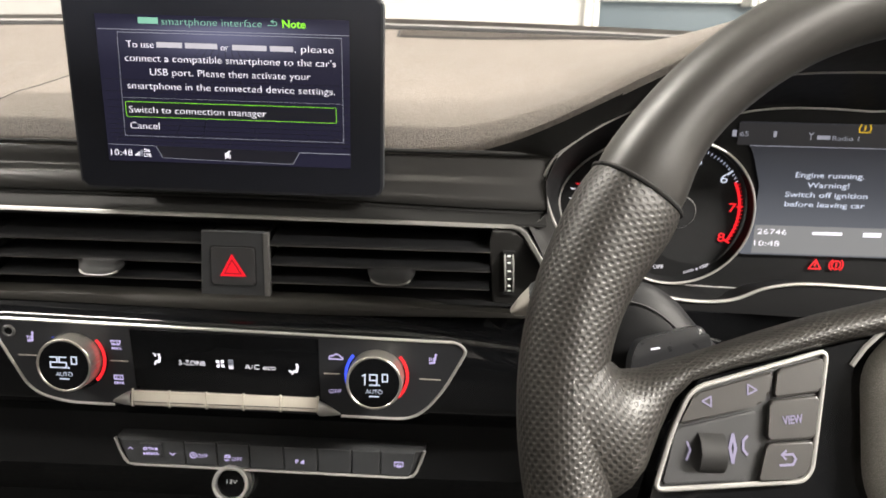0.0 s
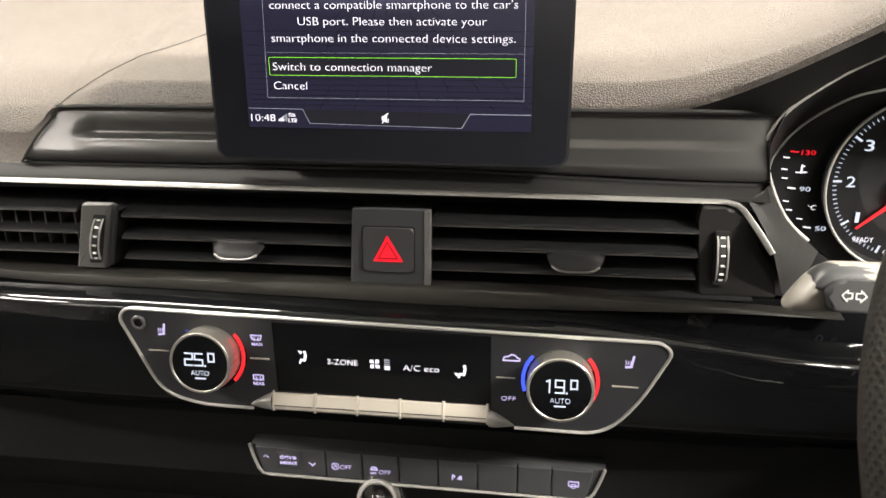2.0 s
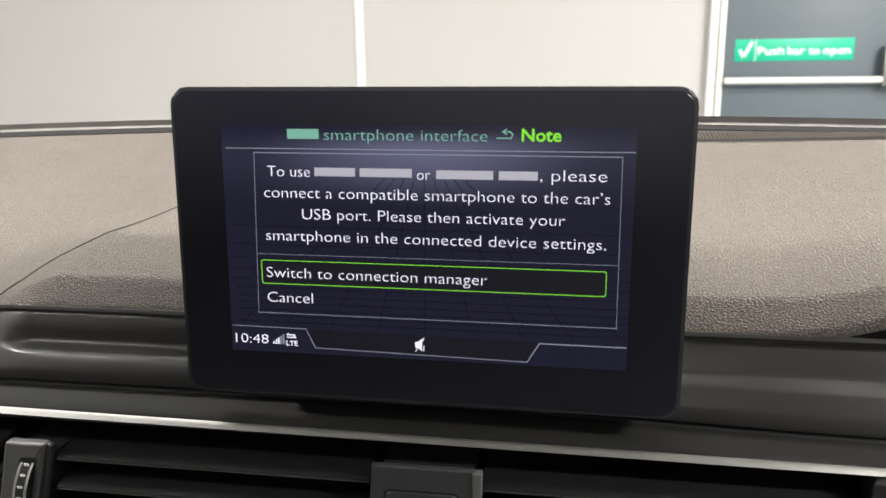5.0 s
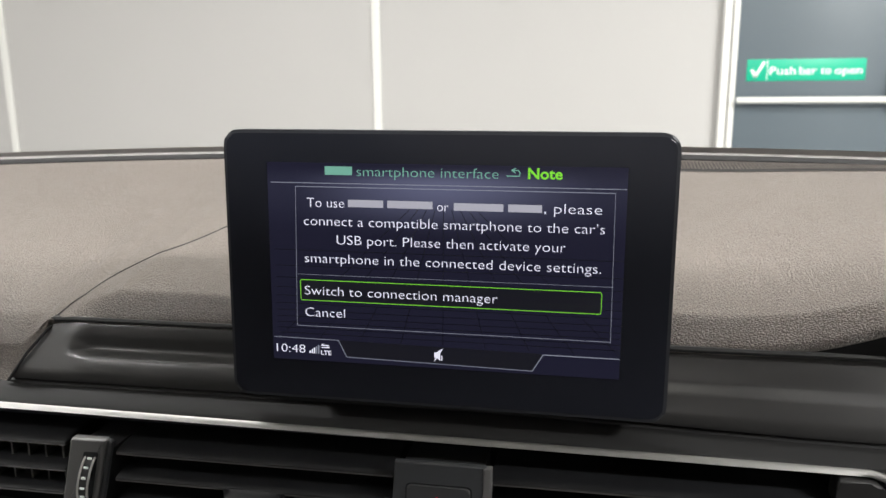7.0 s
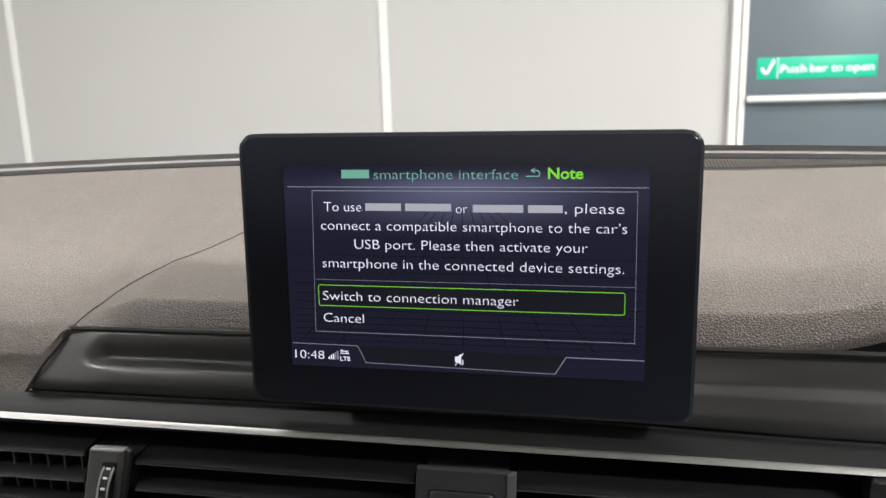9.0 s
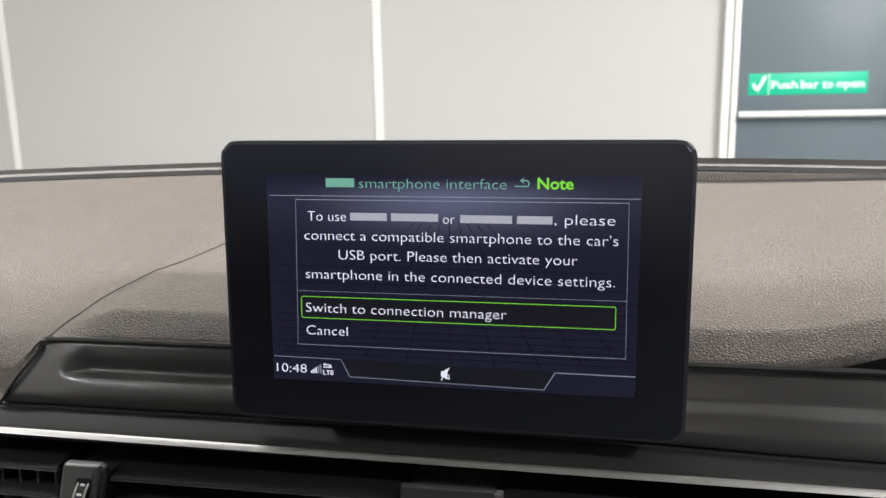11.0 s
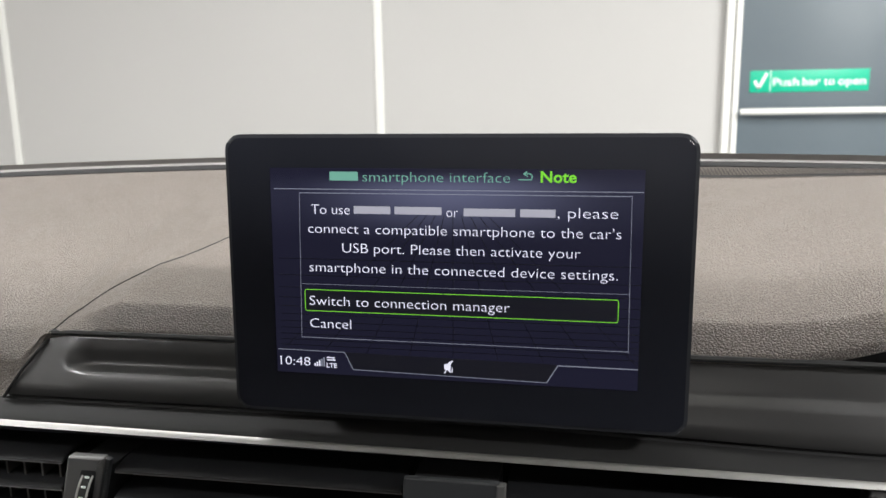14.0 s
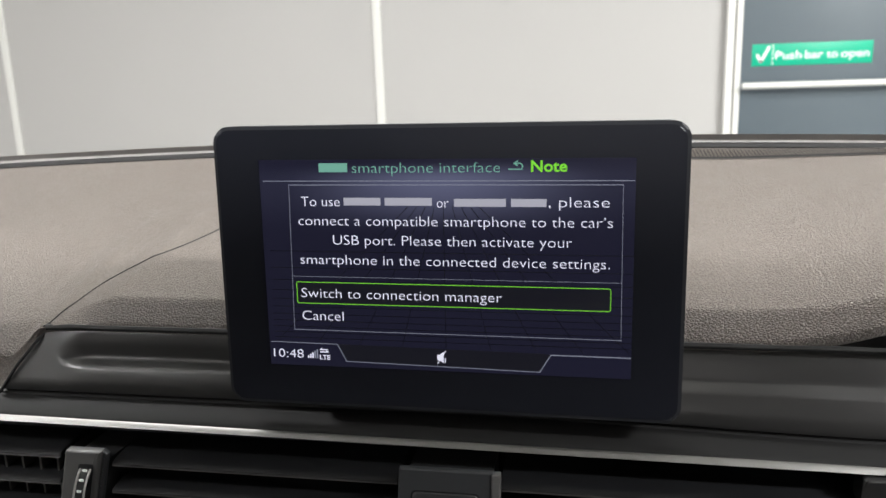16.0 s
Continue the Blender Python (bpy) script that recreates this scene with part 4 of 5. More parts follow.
    part("heated_rear_symbol", flat(stroke([(-0.0770, 0.8730), (-0.0714, 0.8730), (-0.0714, 0.8702), (-0.0770, 0.8702)], 0.0007, True) + stroke([(-0.0754, 0.8695), (-0.0754, 0.8720)], 0.0005) + stroke([(-0.0731, 0.8695), (-0.0731, 0.8720)], 0.0005), f), T_VIOLET, c)
    words("button_text", "REAR", f @ Matrix.Translation((-0.0742, 0.8676, 0)), 0.0066, 0.0018, T_VIOLET, c, bold=0.015, align=0.5)
    part("recirculation_symbol", flat(stroke([(0.0636, 0.8906), (0.0643, 0.8926), (0.0664, 0.8930), (0.0680, 0.8942), (0.0700, 0.8938), (0.0712, 0.8924), (0.0724, 0.8918), (0.0724, 0.8906)], 0.0008, True), f), T_VIOLET, c)
    words("button_text", "OFF", f @ Matrix.Translation((0.0668, 0.8676, 0)), 0.0078, 0.0028, T_VIOLET, c, align=0.5)
    socket = part("sensor", ring(m @ Matrix.Translation((-0.1404, 0.9042, 0.0016)), 0.0026, 0.0042, -0.001, 0.0012, 28), PLATE, c, "small round black sensor in a grey ring")
    part("lens", slab(arc(0, 0, 0.0027, 0, 345, 23), m @ Matrix.Translation((-0.1404, 0.9042, 0.0016)), -0.001, 0.0012, 0.0009, 4), GLOSS, socket, "glossy black lens")
    # silver toggle keys
    for i in range(5):
        x0 = -0.0645 + i * 0.0243
        dz = -0.0028
        prof = [(0.4450, 0.8672), (0.4424, 0.8672), (0.4412, 0.8666), (0.4392, 0.8616), (0.4388, 0.8606), (0.4387, 0.8588), (0.4394, 0.8578), (0.4450, 0.8574)]
        prof = [(y, z + dz) for y, z in prof]
        rows = [[(x, y + e, z) for y, z in prof] for x, e in ((x0 + 0.0003, 0.0006), (x0 + 0.0009, 0), (x0 + 0.0233, 0), (x0 + 0.0240, 0.0006))]
        key = part("toggle_key", loft(rows), KEYM, c, "satin silver toggle key", angle=30)
        part("groove", tube([(x0 + 0.0010, 0.4388, 0.8608 + dz), (x0 + 0.0233, 0.4388, 0.8608 + dz)], 0.0003, seg=5), RUBBER, key)
        for x in ((x0 - 0.0001,) if i == 0 else ()) + (x0 + 0.0242,):
            part("divider", loft([[(x + u, 0.4450, 0.8684 + dz), (x + u, 0.4414 + e, 0.8682 + dz), (x + u, 0.4383 + e, 0.8610 + dz), (x + u, 0.4380 + e, 0.8580 + dz), (x + u, 0.4392 + e, 0.8568 + dz), (x + u, 0.4450, 0.8566 + dz)] for u, e in ((-0.0008, 0.0008), (-0.0004, 0), (0.0004, 0), (0.0008, 0.0008))]), KEYM, c, angle=60)
    for s, x0 in ((-1, -0.0649), (1, 0.0570)):
        rows = []
        for f_ in steps(0, 1, 16):
            x = x0 + s * (0.0004 + 0.0165 * f_)
            g_ = (1 - smooth(f_)) * 0.85 + 0.15 * (1 - f_)
            h_ = 0.0042 * g_ + 0.0009
            dp = 0.0052 * g_ + 0.0012
            zc = 0.8592 - 0.0030 * (x + 0.0652) / 0.122 - 0.0048 * f_ + (0.0006 if s > 0 else 0)
            rows.append([(x, 0.4450, zc + h_)] + [(x, 0.4442 - dp * math.sin(math.pi * q) ** 0.6, zc + h_ * math.cos(math.pi * q)) for q in steps(0.06, 0.94, 8)] + [(x, 0.4450, zc - h_)])
        part("toggle_end", loft(rows), CHROME, c, "tapered silver end", angle=60)
    # rotary knobs
    for x, z, t1, t2, blue in ((-0.0993, 0.8862, "25", "0", False), (0.0953, 0.8822, "19", "0", True)):
        k = plane_at(x, Y, z) @ Matrix.Rotation(radians(-8), 4, "X")
        part("light_ring", ring(k, 0.0175, 0.0208, 0.0012, 0.0026), GLOSS, c)
        part("red_arc", flat([band(0, 0, 0.0186, 0.0206, -46, 42)], k @ Matrix.Translation((0, 0, 0.0032)), thick=0.0004), T_RED, c, "lit red arc")
        part("blue_arc", flat([band(0, 0, 0.0186, 0.0206, 138 if blue else 112, 200 if blue else 135)], k @ Matrix.Translation((0, 0, 0.0032)), thick=0.0004), T_BLUE, c, "lit blue arc")
        knob = part("knob", ring(k, 0.0158, 0.0174, 0.001, 0.0172), KNOB, c, "silver rotary knob ring")
        for i in range(60):
            a = 2 * math.pi * i / 60
            if 0.5 < a < 2.7 or i % 2 == 0:
                part("ridge", rbox(-0.0003, 0.0003, -0.0003, 0.0003, 0.002, 0.0160), KNOB, knob).data.transform(k @ Matrix.Rotation(a, 4, "Z") @ Matrix.Translation((0.0174, 0, 0)))
        cap = part("cap", disc(k, 0.0159, 0.002, 0.0168, 0.0006), GLOSS, knob, "gloss black cap with lit figures")
        kk = k @ Matrix.Translation((0, 0, 0.01685))
        # squared figures of the small readout
        for ch, dx, dz, w_, h_ in ((t1[0], -0.0083, -0.0012, 0.0044, 0.0068), (t1[1], -0.0026, -0.0012, 0.0044, 0.0068), (t2, 0.0052, 0.0014, 0.0032, 0.0046)):
            segs = stroke([(dx + u * w_, dz + v * h_) for u, v in FIGURES[ch]], 0.00082)
            part("figure", flat(segs, kk), T_COOL, knob)
        part("point", flat([[(0.0027, -0.0017), (0.0037, -0.0017), (0.0037, -0.0007), (0.0027, -0.0007)]], kk), T_COOL, knob)
        words("auto_text", "AUTO", kk @ Matrix.Translation((0, -0.0054, 0)), 0.0104, 0.0030, T_COOL, knob, align=0.5)
        part("auto_bar", flat(stroke([(-0.0028, -0.0086), (0.0028, -0.0086)], 0.0008), kk), T_COOL, knob)


climate()


# ---- row of switches under it ----
def switch_row():
    s = thing("switch_row", (0.015, 0.472, 0.783), "row of flat black switches with lit symbols in a chrome edge", "switches")
    Y = 0.472
    m = plane_at(0, Y, 0) @ Matrix(((1, 0, 0, -0.0012), (0.0195, 1, 0, -0.0015), (0, 0, 1, 0), (0, 0, 0, 1)))
    part("carrier", slab([(-0.0945, 0.8115), (0.1265, 0.8055), (0.1195, 0.7855), (0.117, 0.7835), (-0.0865, 0.7895), (-0.0905, 0.7925)], m, -0.012, 0, 0.001), PLASTIC, s)
    edge = [(-0.0950, 0.8118), (-0.0925, 0.8010), (-0.0905, 0.7945), (-0.0880, 0.7912), (-0.0830, 0.7898)] + [(x, 0.7898 - (x + 0.083) * 0.0298) for x in steps(-0.06, 0.105, 7)] + [(0.1125, 0.7843), (0.1175, 0.7858), (0.1200, 0.7890), (0.1235, 0.7985), (0.1258, 0.8065)]
    part("chrome_edge", tube([tuple(m @ Vector((x, z, 0.0012))) for x, z in edge], 0.0011, seg=8), CHROME, s, "thin chrome edge")
    xs = [-0.0895, -0.0456, -0.0223, 0.0011, 0.0255, 0.0498, 0.0740, 0.0945, 0.1195]
    for i in range(8):
        a, b = xs[i] + 0.0003, xs[i + 1] - 0.0003
        z0, z1 = 0.7902 - (a + 0.083) * 0.0298 + 0.0012, 0.8108 - (a + 0.083) * 0.027
        lift = (b - a) * 0.028
        x_in = 0.002 if i == 0 else 0
        part("switch", slab(rounded([(a + x_in, z0), (b - (0.004 if i == 7 else 0), z0 - lift), (b, z1 - lift), (a - x_in, z1)], 0.0008, 2), m, -0.004, 0.0022, 0.0008), PANEL, s, "flat black switch")
    f = m @ Matrix.Translation((0, 0, 0.0023))
    part("raised_key", slab(rounded([(-0.0772, 0.7972), (-0.0618, 0.7967), (-0.0612, 0.8088), (-0.0772, 0.8092)], 0.0015, 3), m, 0.001, 0.0034, 0.0008), PANEL, s)
    words("key_text", "drive", m @ Matrix.Translation((-0.0695, 0.8052, 0.0036)), 0.0108, 0.0030, T_VIOLET, s, bold=0.012, align=0.5)
    words("key_text", "select", m @ Matrix.Translation((-0.0695, 0.8012, 0.0036)), 0.0112, 0.0028, T_VIOLET, s, bold=0.012, align=0.5)
    part("up_chevron", flat(stroke([(-0.0862, 0.8032), (-0.0845, 0.8047), (-0.0828, 0.8032)], 0.0006), f), T_VIOLET, s)
    part("down_chevron", flat(stroke([(-0.0562, 0.8008), (-0.0543, 0.7988), (-0.0524, 0.8008)], 0.0007), f), T_VIOLET, s)
    part("stop_start_symbol", flat(stroke(arc(-0.0395, 0.7992, 0.0023, 0, 345, 16), 0.0005) + stroke([(-0.0406, 0.798), (-0.0395, 0.8004), (-0.0384, 0.798)], 0.0005), f), T_VIOLET, s)
    words("switch_text", "OFF", f @ Matrix.Translation((-0.0365, 0.7990, 0)), 0.0072, 0.0030, T_VIOLET, s)
    part("skid_symbol", flat(stroke([(-0.0168, 0.7982), (-0.0160, 0.7999), (-0.0136, 0.7999), (-0.0128, 0.7982)], 0.0009, True) + stroke([(-0.0172, 0.7962), (-0.0160, 0.7952), (-0.0150, 0.7964), (-0.0138, 0.7954)], 0.0006), f), T_VIOLET, s)
    words("switch_text", "OFF", f @ Matrix.Translation((-0.0118, 0.7968, 0)), 0.0074, 0.0030, T_VIOLET, s)
    words("switch_text", "P", f @ Matrix.Translation((0.0340, 0.7962, 0)), 0.0022, 0.0036, T_VIOLET, s, bold=0.015)
    part("parking_symbol", flat([[(0.0372, 0.7948), (0.0402, 0.7944), (0.0402, 0.7975), (0.0388, 0.7972)]], f), T_VIOLET, s)
    part("screen_symbol", flat(stroke([(0.1048, 0.7978), (0.1106, 0.7976), (0.1106, 0.7945), (0.1048, 0.7947)], 0.0007, True) + stroke(arc(0.1077, 0.7946, 0.0015, 0, 345, 12), 0.0005), f), T_VIOLET, s)
    # rotary dial on the console under the row
    k = thing("power_socket", (-0.0115, 0.46, 0.775), "round power socket with a black lid and chrome ring", "socket")
    m = Matrix.Translation((-0.0135, 0.470, 0.7755)) @ FRONT @ Matrix.Rotation(radians(-22), 4, "X")
    part("chrome_ring", ring(m, 0.0105, 0.0132, -0.006, 0.008), CHROME, k, "chrome ring")
    part("cap", disc(m, 0.0106, -0.004, 0.003, 0.0012), GLOSS, k, "black cap")
    words("lid_text", "12V", m @ Matrix.Translation((0, 0.001, 0.0032)), 0.0075, 0.0028, SIGNW, k, align=0.5)
    part("socket", ring(m, 0.0130, 0.0150, -0.012, -0.002), PLASTIC, k)


switch_row()


# ---- instrument cluster ----
def cluster():
    c = thing("instrument_cluster", (HX, 0.5, 0.92), "instrument cluster with a rev counter and a lit warning message", "instrument cluster")
    Y = 0.500
    half = [(HX, 1.0725), (0.39, 1.0725), (0.36, 1.0715), (0.335, 1.0690), (0.31, 1.0645), (0.2785, 1.0568), (0.2597, 1.0500), (0.2314, 1.0356), (0.2087, 1.0187), (0.1995, 1.0049), (0.1985, 0.9960), (0.2010, 0.9850), (0.2065, 0.9710), (0.2150, 0.9570), (0.2265, 0.9465), (0.2430, 0.9330), (0.2620, 0.9235), (0.30, 0.9150), (HX, 0.9130)]
    deep = [(HX, 1.0415), (0.396, 1.0425), (0.366, 1.0425), (0.345, 1.0405), (0.325, 1.0365), (0.300, 1.0310), (0.2756, 1.0227), (0.2541, 1.0167), (0.2331, 1.0038), (0.2210, 0.9910), (0.2148, 0.9776), (0.2165, 0.9620), (0.2271, 0.9387), (0.2450, 0.9245), (0.2800, 0.9125), (HX, 0.9080)]
    YD = Y + 0.045
    mirror = lambda line: [(2 * HX - x, z) for x, z in line]
    left = [(v.x, v.y) for v in spline([(x, z) for x, z in half[:15]], 4)]
    part("chrome_surround", tube([(x, Y - 0.004, z) for x, z in mirror(left)[::-1] + left[1:]], 0.0012, False, 8), CHROME, c, "thin chrome surround")
    rim_line = [(v.x, v.y) for v in spline(deep, 5)]
    part("inner_line", tube([(x, YD - 0.002, z) for x, z in mirror(rim_line)[::-1] + rim_line[1:]], 0.0008, False, 6), CHROME, c, "thin chrome inner line")
    o, d2 = resample(half, 40), resample([(x, z) for x, z in rim_line], 40)
    ring_o, ring_d = o + mirror(o)[::-1][1:], d2 + mirror(d2)[::-1][1:]
    part("inner_wall", loft([[(x, Y - 0.004, z) for x, z in ring_o], [((x + u) / 2, Y + 0.02, (z + v) / 2) for (x, z), (u, v) in zip(ring_o, ring_d)], [(x, YD, z) for x, z in ring_d], [(HX + (x - HX) * 0.01, YD + 0.004, 0.97 + (z - 0.97) * 0.01) for x, z in ring_d]]), LOWER, c, "black inner wall and dial face", angle=50)
    # funnel between the hood's edge and the cluster
    top = []
    for x in steps(0.128, 0.64, 64):
        yf, zf = front_edge(x)
        top.append((x, yf + 0.003, zf - 0.0045))
    zs = sorted([(x, z) for x, z in half[:10]] + [(2 * HX - x, z) for x, z in half[1:10]])
    xs_, zz_ = [p[0] for p in zs], [p[1] for p in zs]
    low = [(u, Y - 0.004 + 0.003 * smooth((0.2 - u) / 0.02), max(float(np.interp(u, xs_, zz_)), 1.0150 if u < 0.21 else 0)) for u in [x + 0.0015 for x, y, z in top]]
    mid = [((a[0] + b[0]) / 2, a[1] * 0.55 + b[1] * 0.45, a[2] * 0.30 + b[2] * 0.70) for a, b in zip(top, low)]
    part("hood_lining", loft([top, mid, low]), SIDE, c, "black hood lining", angle=60)
    # lower surround with a bright line that dips round the column
    low_edge = [(0.262, 0.9300), (0.2775, 0.9235), (0.2930, 0.9199), (0.3120, 0.9189), (0.3305, 0.9213), (0.3480, 0.9294), (0.3659, 0.9332), (0.3842, 0.9339), (0.4250, 0.9326), (0.4900, 0.9300)]
    edge = [(v.x, Y - 0.006, v.y) for v in spline(low_edge, 5)]
    part("lower_line", tube(edge, 0.0012, seg=8), CHROME, c, "thin bright line")
    part("lower_panel", loft([[(x, Y + 0.03, z - 0.012) for x, y, z in edge], [(x, y + 0.0006, z - 0.0004) for x, y, z in edge], [(x, y - 0.004, z - 0.03) for x, y, z in edge], [(x, y - 0.006, 0.80) for x, y, z in edge]]), LOWER, c, "black lower panel", angle=60)
    rows = [[(x, Y - 0.0035, z) for x, z in ((0.195, 0.962), (0.2150, 0.9570), (0.2265, 0.9465), (0.2430, 0.9330), (0.2620, 0.9235), (0.29, 0.918))],
            [(x, Y - 0.0055, z) for x, z in ((0.200, 0.945), (0.2150, 0.940), (0.2265, 0.933), (0.2430, 0.922), (0.2620, 0.914), (0.29, 0.908))],
            [(x, Y - 0.006, 0.80) for x in (0.200, 0.2150, 0.2265, 0.2430, 0.2620, 0.29)]]
    part("lower_surround", loft(rows), LOWER, c, "black lower surround", angle=60)
    # rev counter
    cx, cz, R = 0.2994, 0.9674, 0.0515
    g = plane_at(cx, YD + 0.001, cz) @ Matrix.Scale(1.085, 4)
    near = lambda r, y: [(cx - 0.0017 + r * math.cos(a), y, cz + r * math.sin(a)) for a in [2 * math.pi * i / 64 for i in range(64)]]
    part("dial", disc(g, R, -0.002, 0.0, 0), CAVITY, c, "round black rev counter dial")
    part("dial_wall", loft([p + [p[0]] for p in (near(0.0523, YD - 0.0085), near(0.0515, YD - 0.003), near(0.0505, YD))]), LOWER, c, "black dial wall", angle=60)
    part("dial_ring", tube(near(0.0526, YD - 0.009), 0.0009, True, 8), CHROME, c, "chrome dial ring")
    f = g @ Matrix.Translation((-0.0007, 0, 0.0006))
    ang = lambda v: 250 - 35 * v
    for v in range(0, 9):
        a = radians(ang(v))
        part("tick", flat(stroke([(0.0390 * math.cos(a), 0.0390 * math.sin(a)), (0.0427 * math.cos(a), 0.0427 * math.sin(a))], 0.0012), f), T_RED if v > 6.5 else T_COOL, c)
        if v:
            words("numeral", str(v), f @ Matrix.Translation((0.0012 + 0.0350 * math.cos(a), 0.0350 * math.sin(a), 0)), 0.0020 if v == 1 else 0.0046, 0.0062, T_RED if v > 6.5 else T_COOL, c, bold=0.0, align=0.5)
    for v in range(0, 80):
        if v % 10:
            a = radians(ang(v / 10))
            part("small_tick", flat(stroke([(0.0411 * math.cos(a), 0.0411 * math.sin(a)), (0.0427 * math.cos(a), 0.0427 * math.sin(a))], 0.0004), f), T_RED if v > 63 else T_COOL, c)
    part("red_zone", flat([band(0, 0, 0.0399, 0.0415, ang(8), ang(6.3), 16)], f), T_RED, c, "red zone arc")
    a = radians(ang(0.8))
    part("needle", flat([[(0.014 * math.cos(a + 0.08), 0.014 * math.sin(a + 0.08)), (0.014 * math.cos(a - 0.08), 0.014 * math.sin(a - 0.08)), (0.0385 * math.cos(a - 0.012), 0.0385 * math.sin(a - 0.012)), (0.0385 * math.cos(a + 0.012), 0.0385 * math.sin(a + 0.012))]], f @ Matrix.Translation((0, 0, 0.003)), thick=0.0008), T_RED, c, "lit red needle")
    hub = part("needle_hub", disc(g, 0.0105, 0.002, 0.0055, 0.001), CAVITY, c)
    part("hub_ring", tube([tuple(g @ Vector((0.0105 * math.cos(b), 0.0105 * math.sin(b), 0.0045))) for b in [2 * math.pi * i / 32 for i in range(32)]], 0.0006, True, 6), CHROME, hub)
    words("dial_text", "1/min x 1000", f @ Matrix.Translation((0.018, -0.0405, 0)) @ Matrix.Rotation(radians(22), 4, "Z"), 0.017, 0.0022, T_WHITE, c, align=0.5)
    words("dial_text", "OFF", f @ Matrix.Translation((-0.0075, -0.0400, 0)), 0.0068, 0.0030, T_WHITE, c, align=0.5)
    words("dial_text", "READY", f @ Matrix.Translation((-0.0225, -0.0330, 0)), 0.0105, 0.0030, T_WHITE, c, align=0.5)
    # coolant scale
    W = Matrix(((1.0853 * 0.965, 0, 0, 1.0853 * 0.0045 - 0.01298), (0, 1.0853, 0, -0.0957), (0, 0, 1, 0), (0, 0, 0, 1)))
    p = plane_at(0, YD - 0.0005, 0) @ W
    p0, p = p, p @ Matrix.Translation((0.0053, 0.0018, 0))
    for x, z, s in ((0.2285, 0.9935, "130"), (0.2295, 0.9732, "90"), (0.2410, 0.9508, "50")):
        words("coolant_figure", s, p @ Matrix.Translation((x - 0.001, z, 0)), 0.0075 if len(s) > 2 else 0.0058, 0.0026, T_REDD if s == "130" else T_COOL, c, bold=-0.004, align=0.5)
        part("coolant_mark", flat(stroke([(x - 0.0105, z + 0.0006), (x - 0.0065, z + 0.0002)], 0.0007), p), T_REDD if s == "130" else T_WHITE, c)
    for x, z in ((0.2145, 0.9905), (0.2143, 0.9840), (0.2150, 0.9790), (0.2175, 0.9660), (0.2200, 0.9610), (0.2262, 0.9560)):
        part("coolant_mark", flat(stroke([(x, z + 0.0003), (x + 0.003, z)], 0.0006), p), T_WHITE, c)
    part("coolant_symbol", flat(stroke([(0.2250, 0.9822), (0.2250, 0.9865)], 0.0009) + stroke([(0.2222, 0.9826), (0.2280, 0.9826)], 0.0006) + stroke([(0.2250, 0.9860), (0.2266, 0.9860)], 0.0005), p), T_WHITE, c)
    words("coolant_unit", "\u00b0C", p @ Matrix.Translation((0.2335, 0.9628, 0)), 0.0045, 0.0028, T_WHITE, c, align=0.5)
    # middle display
    p = p0
    sc = part("centre_display", flat([rounded([(0.3375, 0.951), (0.4725, 0.951), (0.4725, 1.0395), (0.3250, 1.0395), (0.338, 1.020), (0.3455, 0.9985), (0.3455, 0.9700)], 0.004, 4)], p, thick=0.0003), graded("cluster_screen", 0.945, 1.02, (0.095, 0.105, 0.13), (0.010, 0.011, 0.016)), c, "dim grey display")
    t = plane_at(0, YD - 0.0010, 0) @ W
    part("header", flat([[(0.3265, 1.0245), (0.4715, 1.0245), (0.4715, 1.0385), (0.3265, 1.0385)]], t, thick=0.0001), glow("cluster_header", (0.03, 0.03, 0.035), 0.5), sc)
    part("footer", flat([[(0.347, 0.952), (0.4715, 0.952), (0.4715, 0.9715), (0.347, 0.9715)]], t, thick=0.0001), glow("cluster_footer", (0.30, 0.31, 0.33), 0.55), sc)
    t = t @ Matrix.Translation((0, 0, 0.0003))
    part("header_line", flat(stroke([(0.335, 1.0243), (0.4715, 1.0243)], 0.0004), t), T_LINE, sc)
    words("range_text", "65", t @ Matrix.Translation((0.3275, 1.0318, 0)), 0.0055, 0.0032, T_LINE, sc)
    part("fuel_symbol", flat([[(0.3225, 1.0298), (0.3252, 1.0298), (0.3252, 1.0340), (0.3225, 1.0340)]], t), T_LINE, sc)
    part("lamp_symbol", flat([[(0.3492, 1.0300), (0.3512, 1.0300), (0.3512, 1.0338), (0.3492, 1.0338)]], t), T_LINE, sc)
    part("station_symbol", flat(stroke([(0.3720, 1.0335), (0.3735, 1.0320), (0.3750, 1.0335)], 0.0005) + stroke([(0.3735, 1.0290), (0.3735, 1.0325)], 0.0005), t), T_LINE, sc)
    part("station_bar", flat([[(0.3775, 1.0293), (0.3858, 1.0293), (0.3858, 1.0318), (0.3775, 1.0318)]], t), T_LINE, sc)
    words("station_text", "Radio 1", t @ Matrix.Translation((0.3875, 1.0304, 0)), 0.0170, 0.0030, T_LINE, sc)
    part("tyre_warning", flat(stroke([(0.4045, 1.0392), (0.4035, 1.0370), (0.4040, 1.0345), (0.4105, 1.0345), (0.4110, 1.0370), (0.4100, 1.0392)], 0.0007) + stroke([(0.4072, 1.0360), (0.4072, 1.0385)], 0.0008), t), T_AMBER, sc, "amber tyre pressure symbol")
    for i, (s, w) in enumerate((("Engine running.", 0.0450), ("Warning!", 0.0275), ("Switch off ignition", 0.0545), ("before leaving car", 0.0530))):
        words("warning_text", s, t @ Matrix.Translation((0.3905, 1.0062 - 0.0065 * i, 0)), w, 0.0036, T_COOL, sc, bold=0.0, align=0.5)
